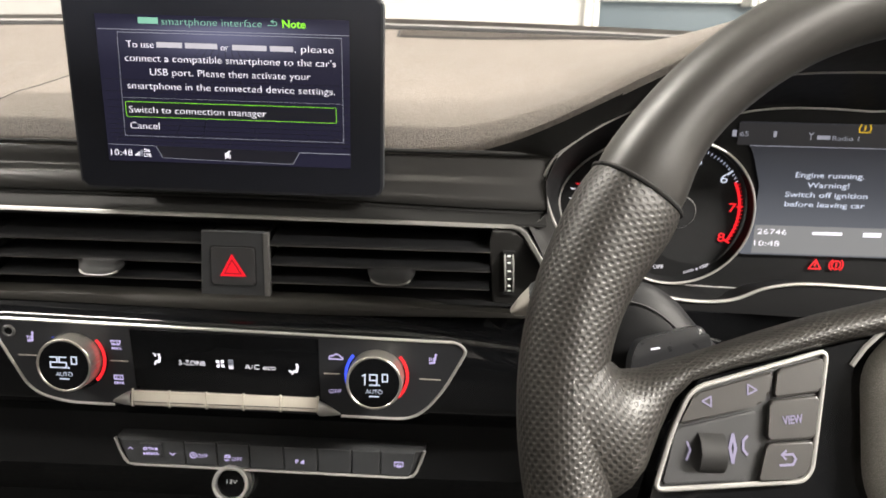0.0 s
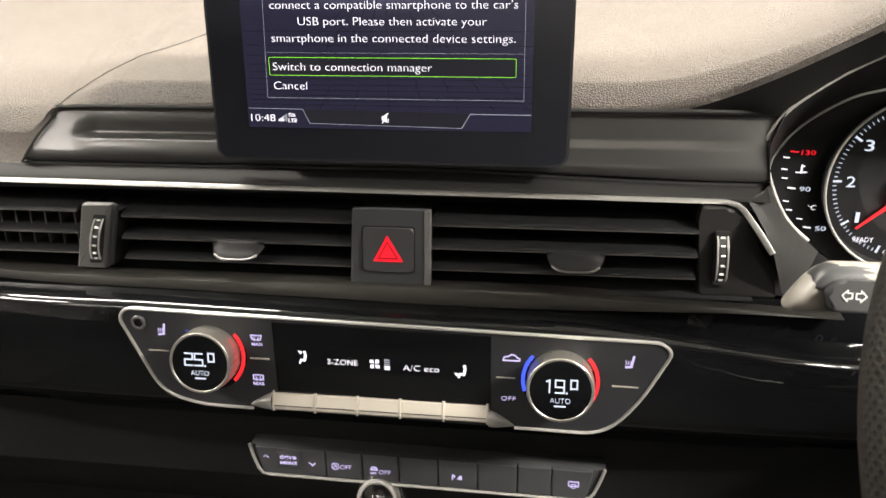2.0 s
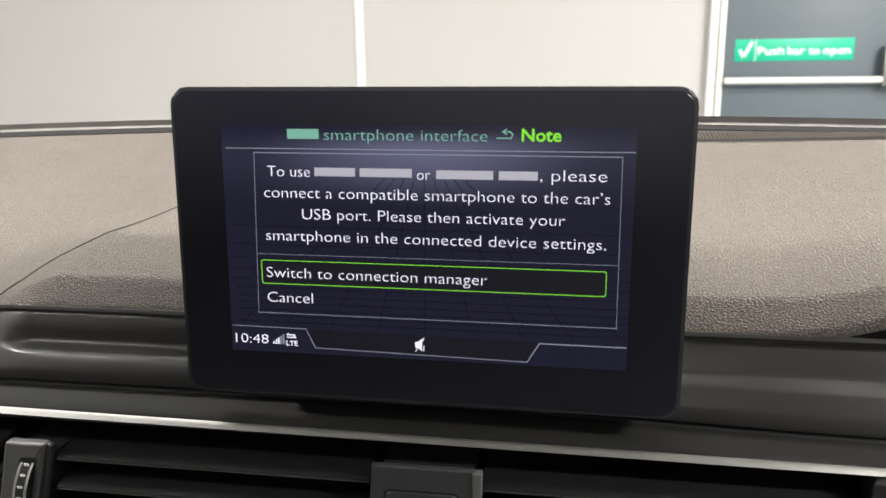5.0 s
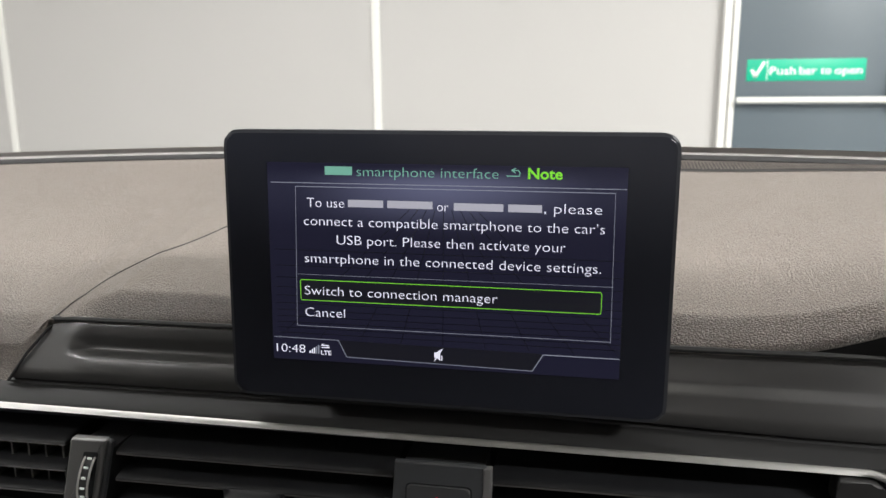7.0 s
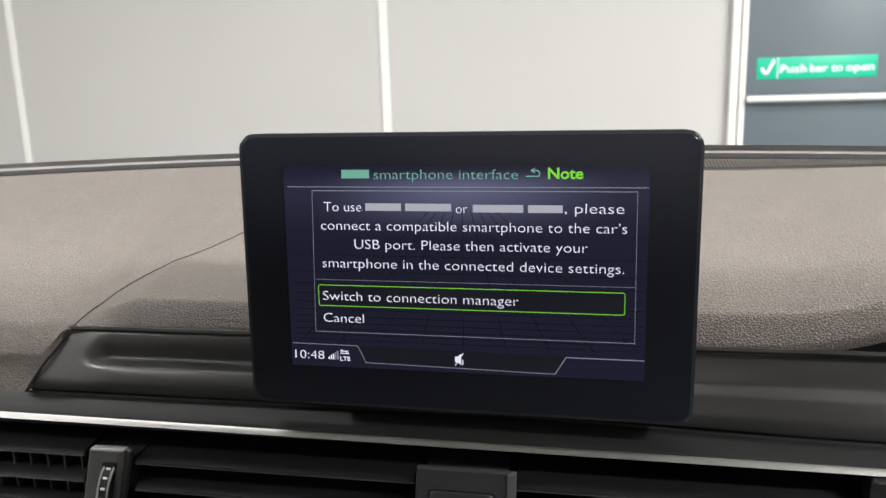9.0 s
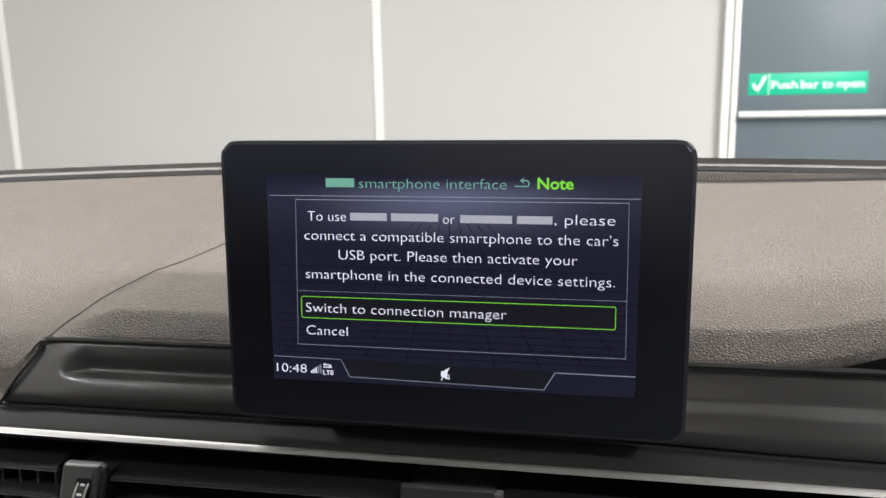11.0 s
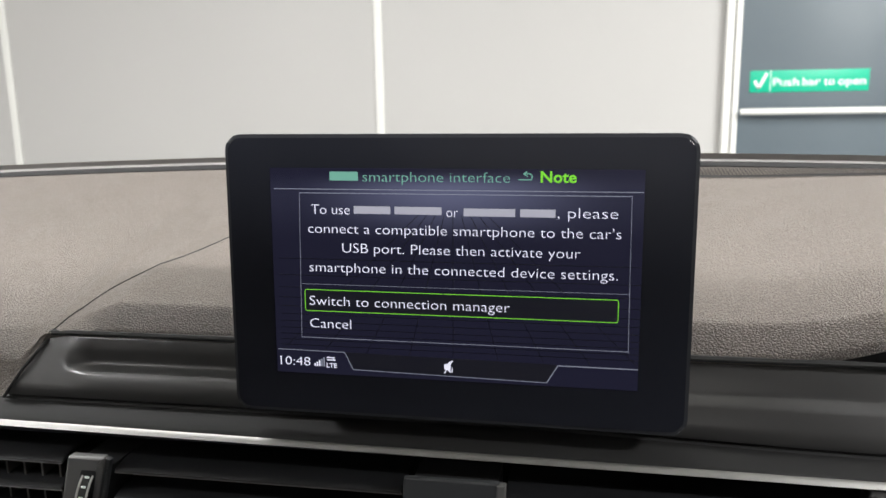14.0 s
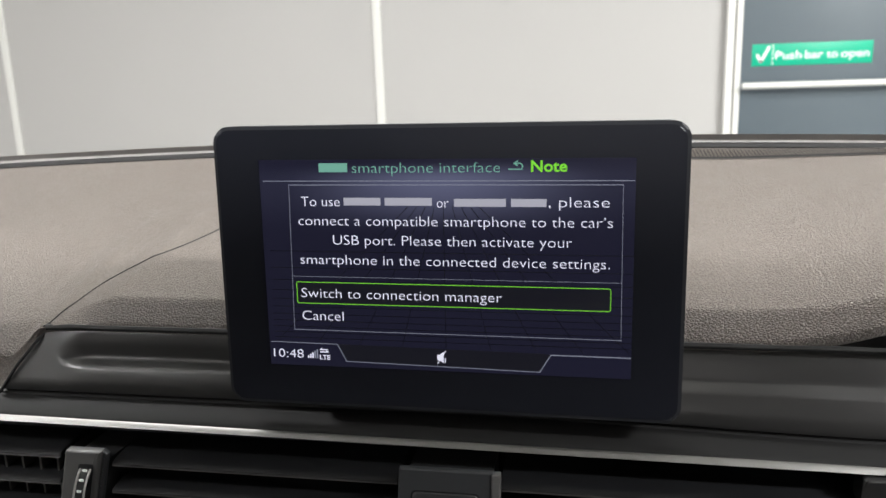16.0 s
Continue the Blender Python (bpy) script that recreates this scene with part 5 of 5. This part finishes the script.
    words("mileage_text", "26746", t @ Matrix.Translation((0.3490, 0.9673, 0)), 0.0195, 0.0038, T_WHITE, sc)
    words("clock_text", "10:48", t @ Matrix.Translation((0.3480, 0.9592, 0)), 0.0170, 0.0038, T_WHITE, sc)
    part("trip_bar", flat([[(0.3860, 0.9660), (0.4060, 0.9660), (0.4060, 0.9680), (0.3860, 0.9680)]], t), T_WHITE, sc)
    part("trip_bar", flat([[(0.4200, 0.9655), (0.4320, 0.9655), (0.4320, 0.9685), (0.4200, 0.9685)]], t), T_WHITE, sc)
    part("warning_triangle", flat(stroke([(0.3882, 0.9420), (0.3962, 0.9420), (0.3922, 0.9484)], 0.0009, True) + stroke([(0.3922, 0.9438), (0.3922, 0.9462)], 0.0009), p), T_RED, c, "lit red warning triangle")
    part("brake_warning", flat(stroke(arc(0.4066, 0.9450, 0.0030, 0, 345, 16), 0.0008) + stroke(arc(0.4066, 0.9450, 0.0046, 130, 230, 6), 0.0008) + stroke(arc(0.4066, 0.9450, 0.0046, -50, 50, 6), 0.0008) + stroke([(0.4066, 0.9435), (0.4066, 0.9466)], 0.0009), p), T_RED, c, "lit red brake symbol")


cluster()


# ---- steering wheel ----
def steering_wheel():
    tilt = radians(25)
    C = Vector((0.3538, 0.2765, 0.9685))
    M = Matrix(((1, 0, 0, C.x), (0, math.sin(tilt), -math.cos(tilt), C.y), (0, math.cos(tilt), math.sin(tilt), C.z), (0, 0, 0, 1)))
    w = thing("steering_wheel", C, "black leather steering wheel with perforated grips and a button spoke", "steering wheel")
    R = 0.1655
    MR = M @ Matrix.Translation((0, 0, 0.008))  # the rim stands nearer to the driver than the hub

    def ring_r(a):
        # the rim is drawn in a little at the upper seam and swells at the lower end of the grip
        deg = abs(math.degrees(a) - 90) + 90
        return R - 0.0022 * math.exp(-((deg - 145) / 20) ** 2) + 0.0012 * math.exp(-((deg - 204) / 15) ** 2)

    def swell(a):
        # thumb rest: the inside of the rim bulges at the upper seam
        deg = abs(math.degrees(a) - 90) + 90
        return 0.0085 * math.exp(-((deg - 152) / (9 if deg < 152 else 13)) ** 2)

    def rim(name, a0, a1, rr, rn, material, label):
        n = max(8, int(abs(a1 - a0) / 2))
        rows, uv = [], []
        for i in range(n + 1):
            a = radians(a0 + (a1 - a0) * i / n)
            # the grip swells towards the spoke
            e = 1 + 0.05 * math.exp(-((math.degrees(a) - 172) / 16) ** 2) if material is PERF else 1
            end = 1 - 0.06 * (1 - smooth(min(i, n - i) / 1.5))
            row, ur = [], []
            for j in range(25):
                b = 2 * math.pi * j / 24
                rad = ring_r(a) + rr * e * end * math.cos(b) - swell(a) * max(0.0, -math.cos(b))
                row.append(MR @ Vector((rad * math.cos(a), rad * math.sin(a), rn * e * end * math.sin(b))))
                ur.append((R * a, 0.0172 * b))
            rows.append(row)
            uv.append(ur)
        bm = loft(rows, uvs=uv)
        bmesh.ops.remove_doubles(bm, verts=bm.verts, dist=1e-6)
        return part(name, bm, material, w, label, angle=70)

    rim("upper_rim", 30.5, 149.5, 0.0155, 0.0175, LEATHER, "smooth black leather rim")
    rim("left_grip", 150, 212, 0.0162, 0.0182, PERF, "perforated black leather grip")
    rim("right_grip", -32, 30, 0.0162, 0.0182, PERF, "perforated black leather grip")
    rim("lower_rim", 212.5, 327.5, 0.0155, 0.0175, LEATHER, "smooth black leather rim")
    for a in (149.7, 212.2):
        ca, sa = math.cos(radians(a)), math.sin(radians(a))
        rs = ring_r(radians(a))
        sw = swell(radians(a))
        part("rim_seam", tube([MR @ Vector((q * ca, q * sa, 0.0174 * math.sin(b))) for b, q in [(b, rs + 0.0154 * math.cos(b) - sw * max(0.0, -math.cos(b))) for b in [2 * math.pi * i / 32 for i in range(32)]]], 0.0009, True, 6), RUBBER, w)

    # left and right spokes: padded leather shoulder with a button field
    def spoke(s):
        S = M @ Matrix.Translation((-0.0017 * s, -0.0014, 0)) @ Matrix.Diagonal((s, 1, 1, 1))

        def pad(outline_lo, outline_hi, name, material, label):
            rows, uv, run = [], [], 0.0
            for i in range(len(outline_lo)):
                lo, hi = Vector(outline_lo[i]), Vector(outline_hi[i])
                if i:
                    run += ((lo + hi) / 2 - (Vector(outline_lo[i - 1]) + Vector(outline_hi[i - 1])) / 2).length
                row, ur = [], []
                for j in range(15):
                    b = math.pi * j / 14
                    f = (1 - math.cos(b)) / 2
                    q = lo + (hi - lo) * f
                    row.append(S @ Vector((q.x, q.y, -0.008 + (0.0205 + 0.0145 * max(0, 1 - i / 6)) * math.sin(b) ** 0.7)))
                    ur.append((run, (j / 14 - 0.5) * ((hi - lo).length * 0.9 + 0.028)))
                rows.append(row)
                uv.append(ur)
            return part(name, loft(rows, uvs=uv), material, w, label, angle=70)
        lo = [(-0.160, -0.045), (-0.150, -0.042), (-0.142, -0.038), (-0.135, -0.033), (-0.130, -0.026), (-0.125, -0.012), (-0.1195, 0.001), (-0.1130, 0.0085), (-0.100, 0.0130), (-0.080, 0.0185), (-0.058, 0.0248), (-0.044, 0.0285), (-0.028, 0.0325)]
        hi = [(-0.163, 0.055), (-0.158, 0.048), (-0.1540, 0.038), (-0.1500, 0.028), (-0.1460, 0.0175), (-0.1390, 0.0120), (-0.1300, 0.0130), (-0.1180, 0.0172), (-0.1025, 0.0225), (-0.082, 0.0298), (-0.060, 0.0370), (-0.046, 0.0407), (-0.028, 0.0455)]
        pad(lo, hi, "spoke_shoulder", PERF, "perforated leather spoke shoulder")
        base = [(-0.132, -0.045), (-0.1270, -0.028), (-0.1190, -0.006), (-0.1110, 0.0105), (-0.050, 0.0268), (-0.030, 0.0310), (-0.030, -0.045)]
        part("spoke_base", slab(base, S, -0.012, 0.0040, 0.001), GLOSS, w, "gloss black spoke trim")
        fr = rounded([(-0.1280, -0.0318), (-0.1200, -0.0090), (-0.1120, 0.0065), (-0.0530, 0.0228), (-0.0600, -0.0220), (-0.0640, -0.0262)], [0.004, 0.004, 0.006, 0.004, 0.004, 0.003], 4)
        # the button field is a little narrower than its spoke
        S = S @ Matrix.Translation((-0.128, 0, 0)) @ Matrix.Diagonal((0.86, 1, 1, 1)) @ Matrix.Translation((0.128, 0, 0))
        part("chrome_frame", tube([S @ Vector((x, y, 0.0072)) for x, y in fr], 0.0010, True, 8), CHROME, w, "chrome frame round the buttons")
        part("button_field", slab(fr, S, 0, 0.0060), PLASTIC, w)

        def key(pts, h, name="button", label="", r=0.0018, material=KEYG):
            return part(name, slab(rounded(pts, r, 3), S, 0.004, h, 0.0009), material, w, label)
        key([(-0.1180, -0.0072), (-0.1110, 0.0045), (-0.0770, 0.0142), (-0.0790, 0.0052), (-0.0830, 0.0014)], 0.0088)
        key([(-0.0750, 0.0148), (-0.0550, 0.0200), (-0.0565, 0.0072), (-0.0765, 0.0040)], 0.0086)
        key([(-0.0785, 0.0030), (-0.0570, 0.0058), (-0.0595, -0.0103), (-0.0795, -0.0120)], 0.0088)
        key([(-0.0797, -0.0128), (-0.0597, -0.0110), (-0.0615, -0.0215), (-0.0660, -0.0252), (-0.0835, -0.0272)], 0.0088)
        key([(-0.1185, -0.0085), (-0.0840, -0.0005), (-0.0850, -0.0150), (-0.0890, -0.0272), (-0.1245, -0.0300)], 0.0072, "wheel_tray", "dark scroll wheel tray", material=PLASTIC)
        # scroll wheel
        rows = []
        for b in steps(-70, 70, 14):
            rows.append([S @ Vector((x, -0.0172 + 0.0078 * math.sin(radians(b)), 0.0040 + 0.0088 * math.cos(radians(b)))) for x in (-0.1092, -0.1085, -0.0988, -0.0981)])
        part("scroll_wheel", loft(rows), RUBBER, w, "black scroll wheel")
        f = S @ Matrix.Translation((0, 0, 0.0089))
        if s > 0:
            tri = lambda x, y, d: stroke([(x - 0.0020 * d, y), (x + 0.0018 * d, y + 0.0019), (x + 0.0018 * d, y - 0.0019)], 0.0006, True)
            part("left_arrow", flat(tri(-0.1060, 0.0020, 1), f), T_SOFT, w, "lit arrow")
            part("right_arrow", flat(tri(-0.0865, 0.0070, -1), f), T_SOFT, w, "lit arrow")
            words("button_text", "VIEW", f @ Matrix.Translation((-0.0690, -0.0034, 0)) @ Matrix.Rotation(radians(8), 4, "Z"), 0.0086, 0.0032, T_SOFT, w, bold=0.012, align=0.5)
            part("return_symbol", flat(stroke([(-0.0745, -0.0205), (-0.0690, -0.0200), (-0.0678, -0.0180), (-0.0690, -0.0162), (-0.0735, -0.0166)], 0.0009) + stroke([(-0.0718, -0.0150), (-0.0738, -0.0166), (-0.0720, -0.0182)], 0.0007), f), T_SOFT, w)
            g = S @ Matrix.Translation((0, 0, 0.0074))
            part("voice_symbol", flat(stroke([(-0.0942, -0.0100), (-0.0955, -0.0150), (-0.0942, -0.0205), (-0.0930, -0.0150)], 0.0012, True), g), T_SOFT, w)
            part("phone_symbol", flat(stroke([(-0.0880, -0.0105), (-0.0897, -0.0122), (-0.0897, -0.0155), (-0.0880, -0.0172)], 0.0010), g), T_SOFT, w)
            part("volume_symbol", flat(stroke([(-0.1140, -0.0135), (-0.1126, -0.0165), (-0.1142, -0.0200)], 0.0008), g), T_SOFT, w)
            # gear paddle behind the spoke
            b = M @ Matrix.Translation((-0.0055, -0.0010, -0.0310)) @ Matrix.Scale(0.99, 4)
            part("paddle", slab(rounded([(-0.1275, 0.0050), (-0.1265, 0.0170), (-0.1235, 0.0235), (-0.095, 0.0315), (-0.0925, 0.0225), (-0.086, -0.02), (-0.118, -0.02)], 0.0085, 6), b, -0.010, 0.002, 0.0055, 6), PADDLE, w, "black gear paddle")
            part("minus_mark", flat(stroke([(-0.1185, 0.0196), (-0.1150, 0.0203)], 0.0008), b @ Matrix.Translation((0, 0, 0.0021))), T_WHITE, w)
    spoke(1)
    spoke(-1)
    # lower spoke
    part("lower_spoke", slab(rounded([(-0.022, -0.155), (0.022, -0.155), (0.028, -0.045), (-0.028, -0.045)], 0.004, 3), M, -0.012, 0.002, 0.002), GLOSS, w)
    # airbag cover: domed, rounded
    out = rounded([(-0.0445, 0.0165), (-0.030, 0.0335), (-0.012, 0.0440), (0.012, 0.0440), (0.030, 0.0335), (0.0445, 0.0165), (0.0445, -0.030), (0.034, -0.052), (-0.034, -0.052), (-0.0445, -0.030)], 0.009, 4)
    rows = []
    for f_, z in ((1.0, -0.004), (1.0, 0.008), (0.985, 0.0125), (0.95, 0.016), (0.85, 0.0195), (0.6, 0.023), (0.3, 0.0245), (0.02, 0.025)):
        r_ = [M @ Vector((x * 1.16 * f_, (y + 0.004) * f_ - 0.004, z)) for x, y in out]
        rows.append(r_ + [r_[0]])
    bm = loft(rows)
    bmesh.ops.remove_doubles(bm, verts=bm.verts, dist=1e-6)
    part("airbag_cover", bm, VINYL, w, "grey-black airbag cover", angle=60)
    part("cover_edge", tube([M @ Vector((x * 1.18, y * 1.02, 0.0045)) for x, y in [(-0.0465, 0.0155), (-0.042, 0.0225), (-0.031, 0.0345), (-0.020, 0.0415)]], 0.0011, seg=6), CHROME, w, "chrome edge")
    part("column_boss", disc(M, 0.04, -0.06, -0.012, 0.004, 32), PLASTIC, w, "black hub boss")


steering_wheel()


# ---- stalks and column ----
def stalk(name, root, tip, w0, w1, t, label, material):
    s = thing(name, root, label, "stalk")
    a, b = Vector(root), Vector(tip)
    d = (b - a).normalized()
    up = Vector((0, 0.25, 1)).normalized()
    up = (up - up.dot(d) * d).normalized()
    side = d.cross(up)
    rows = []
    for f in (0, 0.25, 0.5, 0.75, 0.9, 0.97, 1.0):
        h = (w0 + (w1 - w0) * f) * (1 if f < 0.85 else math.sqrt(max(0.02, 1 - ((f - 0.85) / 0.152) ** 2)))
        p = a + (b - a) * f
        rows.append([p + up * h * math.copysign(abs(math.sin(q)) ** 0.75, math.sin(q)) + side * t * math.copysign(abs(math.cos(q)) ** 0.75, math.cos(q)) for q in [2 * math.pi * i / 20 for i in range(20)]])
    rows = [r + [r[0]] for r in rows]
    bm = loft(rows)
    bmesh.ops.remove_doubles(bm, verts=bm.verts, dist=1e-6)
    part("lever", bm, material, s, angle=60)
    return s, a, d, up, side


def stalks():
    tip = Vector((0.1765, 0.3515, 0.9785))
    s, a, d, up, side = stalk("indicator_stalk", (0.236, 0.3535, 0.9775), (0.180, 0.3505, 0.9798), 0.008, 0.0082, 0.007, "indicator stalk with a pale grey end and arrow marks", PANEL)
    rows = []
    for f in steps(0.35, 1.0, 20):
        p = a + (tip - a) * f
        e = 1 if f < 0.90 else max(0.0004, 1 - ((f - 0.90) / 0.10) ** 2.6) ** 0.45
        row = [p - d * 0.0075 * e * math.copysign(abs(math.sin(q)) ** 0.75, math.sin(q)) + up * 0.0094 * e * math.copysign(abs(math.sin(q)) ** 0.75, math.sin(q)) + side * 0.0082 * e * math.copysign(abs(math.cos(q)) ** 0.75, math.cos(q)) for q in [2 * math.pi * i / 24 for i in range(24)]]
        rows.append(row + [row[0]])
    bm = loft(rows)
    bmesh.ops.remove_doubles(bm, verts=bm.verts, dist=1e-5)
    part("end_cap", bm, STALK, s, "pale grey end", angle=60)
    x = -d
    n = x.cross(up)
    m = Matrix(((x.x, up.x, n.x, 0.1915), (x.y, up.y, n.y, 0.3500), (x.z, up.z, n.z, 0.9772), (0, 0, 0, 1))) @ Matrix.Translation((0, 0, 0.0086))
    part("switch_cap", slab(rounded([(-0.0070, -0.0062), (0.03, -0.0062), (0.03, 0.0055), (-0.0045, 0.0055), (-0.0090, 0.0012)], 0.002, 3), m, -0.006, 0.0022, 0.0012), PLASTIC, s, "black switch cap")
    f = m @ Matrix.Translation((0, 0, 0.0023))
    arrow = lambda x0, k: stroke([(x0, 0.0), (x0 + 0.0019 * k, 0.0020), (x0 + 0.0019 * k, 0.0010), (x0 + 0.0035 * k, 0.0010), (x0 + 0.0035 * k, -0.0010), (x0 + 0.0019 * k, -0.0010), (x0 + 0.0019 * k, -0.0020)], 0.0004, True)
    part("arrow", flat(arrow(-0.0044, 1), f), SIGNW, s, "white arrow outline")
    part("arrow", flat(arrow(0.0040, -1), f), SIGNW, s, "white arrow outline")
    k = thing("cruise_stalk", (0.24, 0.34, 0.94), "dark grey rounded column stalk", "stalk")
    out = rounded([(0.2130, 0.956), (0.2130, 0.976), (0.2205, 0.9885), (0.2350, 0.9878), (0.2490, 0.9794), (0.2635, 0.963), (0.288, 0.942), (0.280, 0.926), (0.232, 0.938)], 0.007, 4)
    rows = []
    for f, y in ((0.9, 0.360), (1.0, 0.353), (1.0, 0.344), (0.985, 0.3405), (0.95, 0.3382), (0.86, 0.3358), (0.6, 0.3335), (0.3, 0.3325), (0.02, 0.3323)):
        r = [(0.243 + (x - 0.242) * f, y + (0.30 * (z - 0.960) * f if y < 0.35 else 0), 0.960 + (z - 0.960) * f) for x, z in out]
        rows.append(r + [r[0]])
    bm = loft(rows)
    bmesh.ops.remove_doubles(bm, verts=bm.verts, dist=1e-6)
    part("lever", bm, LOWER, k, angle=60)
    seam = spline([(x + 0.001, y + 0.30 * (z - 0.960), z) for x, y, z in ((0.2165, 0.3338, 0.9805), (0.2240, 0.3338, 0.9822), (0.2350, 0.3336, 0.9795), (0.2450, 0.3334, 0.9730), (0.2490, 0.3335, 0.9680), (0.2470, 0.3336, 0.9650))], 5)
    part("seam", tube(seam, 0.0005, seg=6), RUBBER, k, "fine joint")
    k = thing("column_shroud", (0.345, 0.4, 0.9), "black steering column shroud", "shroud")
    rows = []
    for y, z, rx, rz in ((0.475, 0.850, 0.060, 0.042), (0.42, 0.872, 0.056, 0.042), (0.36, 0.898, 0.052, 0.040), (0.325, 0.915, 0.044, 0.036)):
        rows.append([(0.354 + rx * math.copysign(abs(math.cos(q)) ** 0.7, math.cos(q)), y + 0.015, z + rz * math.copysign(abs(math.sin(q)) ** 0.7, math.sin(q))) for q in [2 * math.pi * i / 32 for i in range(32)]])
    rows = [r + [r[0]] for r in rows]
    part("shroud", loft(rows), LOWER, k, angle=60)


stalks()


# ---- windscreen, grille and plain cabin shell ----
def cabin():
    xs = steps(-0.75, 0.75, 40)
    base = [(x, back_edge(x)[0] + 0.012, back_edge(x)[1]) for x in xs]
    tagged(part("trim", tube([(x, y - 0.001, z + 0.0002) for x, y, z in base], 0.0030, seg=8), RUBBER), "dark joint along the windscreen", "trim", kind="structure")
    tagged(part("trim", tube([(x, y + 0.0045, z + 0.0022) for x, y, z in base], 0.0034, seg=10), SEAL), "grey windscreen seal", "trim", kind="structure")
    tagged(part("trim", tube([(x, y + 0.0115, z + 0.0040) for x, y, z in base], 0.0014, seg=8), RUBBER), "dark edge under the windscreen", "trim", kind="structure")
    w = thing("window_1", (0, 0.75, 1.07), "clear curved windscreen with a grey lower border", "windscreen", kind="structure")
    lo = [(x, y + 0.016, z - 0.010) for x, y, z in base]
    hi = [(x * 0.82, 0.25 - 0.10 * x * x, 1.41 - 0.05 * x * x) for x, y, z in base]
    mids = [[tuple(Vector(a).lerp(Vector(b), f) + Vector((0, 0.02, 0.04)) * math.sin(math.pi * f)) for a, b in zip(lo, hi)] for f in steps(0.040, 1, 8)]
    pane = part("pane", loft(mids), GLASS, w, "clear glass", angle=80)
    pane.visible_shadow = False
    part("lower_border", loft([lo, mids[0]]), SEAL, w, "grey lower border")
    # jet on the scuttle
    part("washer_nub", rbox(-0.191, -0.177, 0.752, 0.762, 1.068, 1.086, 0.002), PLASTIC, w)
    # defroster grille on the pad's rear edge
    g = thing("defroster_grille", (0.2, 0.69, 1.06), "slotted defroster grille at the rear edge of the pad", "grille")
    for i in range(112):
        x = 0.085 + i * 0.0023
        yb, zb = back_edge(x)
        z0, z1 = pad_z(x, yb - 0.006), pad_z(x, yb - 0.026)
        bm = loft([[(x - 0.0008, yb - 0.006, z0 + 0.0014), (x + 0.0008, yb - 0.006, z0 + 0.0014)], [(x - 0.0008, yb - 0.026, z1 + 0.0014), (x + 0.0008, yb - 0.026, z1 + 0.0014)]])
        bmesh.ops.solidify(bm, geom=list(bm.faces), thickness=0.0014)
        part("rib", bm, SOFT, g)
    rows = [[(x, back_edge(x)[0] - 0.005, pad_z(x, back_edge(x)[0] - 0.005) + 0.0006), (x, back_edge(x)[0] - 0.028, pad_z(x, back_edge(x)[0] - 0.028) + 0.0006)] for x in steps(0.082, 0.344, 20)]
    part("slot_bed", loft(rows), DOORTRIM, g)
    # plain shell: roof, rear, sides, floor
    tagged(part("roof", rbox(-0.62, 0.62, -1.8, 0.24, 1.41, 1.45, 0.01), LINING), "plain cloth roof lining", "roof", kind="structure")
    rear = tagged(part("wall_rear", rbox(-0.799, 0.799, -1.85, -1.8, 0.25, 1.0), DOORTRIM), "plain dark cabin wall", "wall", kind="structure")
    for a, b in ((-0.799, -0.56), (0.56, 0.799)):
        part("rear_pillar", rbox(a, b, -1.85, -1.8, 1.001, 1.41), DOORTRIM, rear)
    for s, name in ((-1, "wall_left"), (1, "wall_right")):
        a, b = sorted((s * 0.80, s * 0.85))
        side = tagged(part(name, rbox(a, b, -1.85, 0.80, 0.25, 0.93), DOORTRIM), "plain dark cabin side", "wall", kind="structure")
        part("rear_quarter", rbox(a, b, -1.85, -0.6, 0.931, 1.43), DOORTRIM, side)
    tagged(part("wall_front", rbox(-0.85, 0.85, 0.80, 0.83, 0.25, 1.04), CARPET), "plain dark bulkhead", "wall", kind="structure")
    tagged(part("cabin_floor", rbox(-0.85, 0.85, -1.85, 0.83, 0.2, 0.25), CARPET), "black carpet", "floor", kind="structure")


cabin()
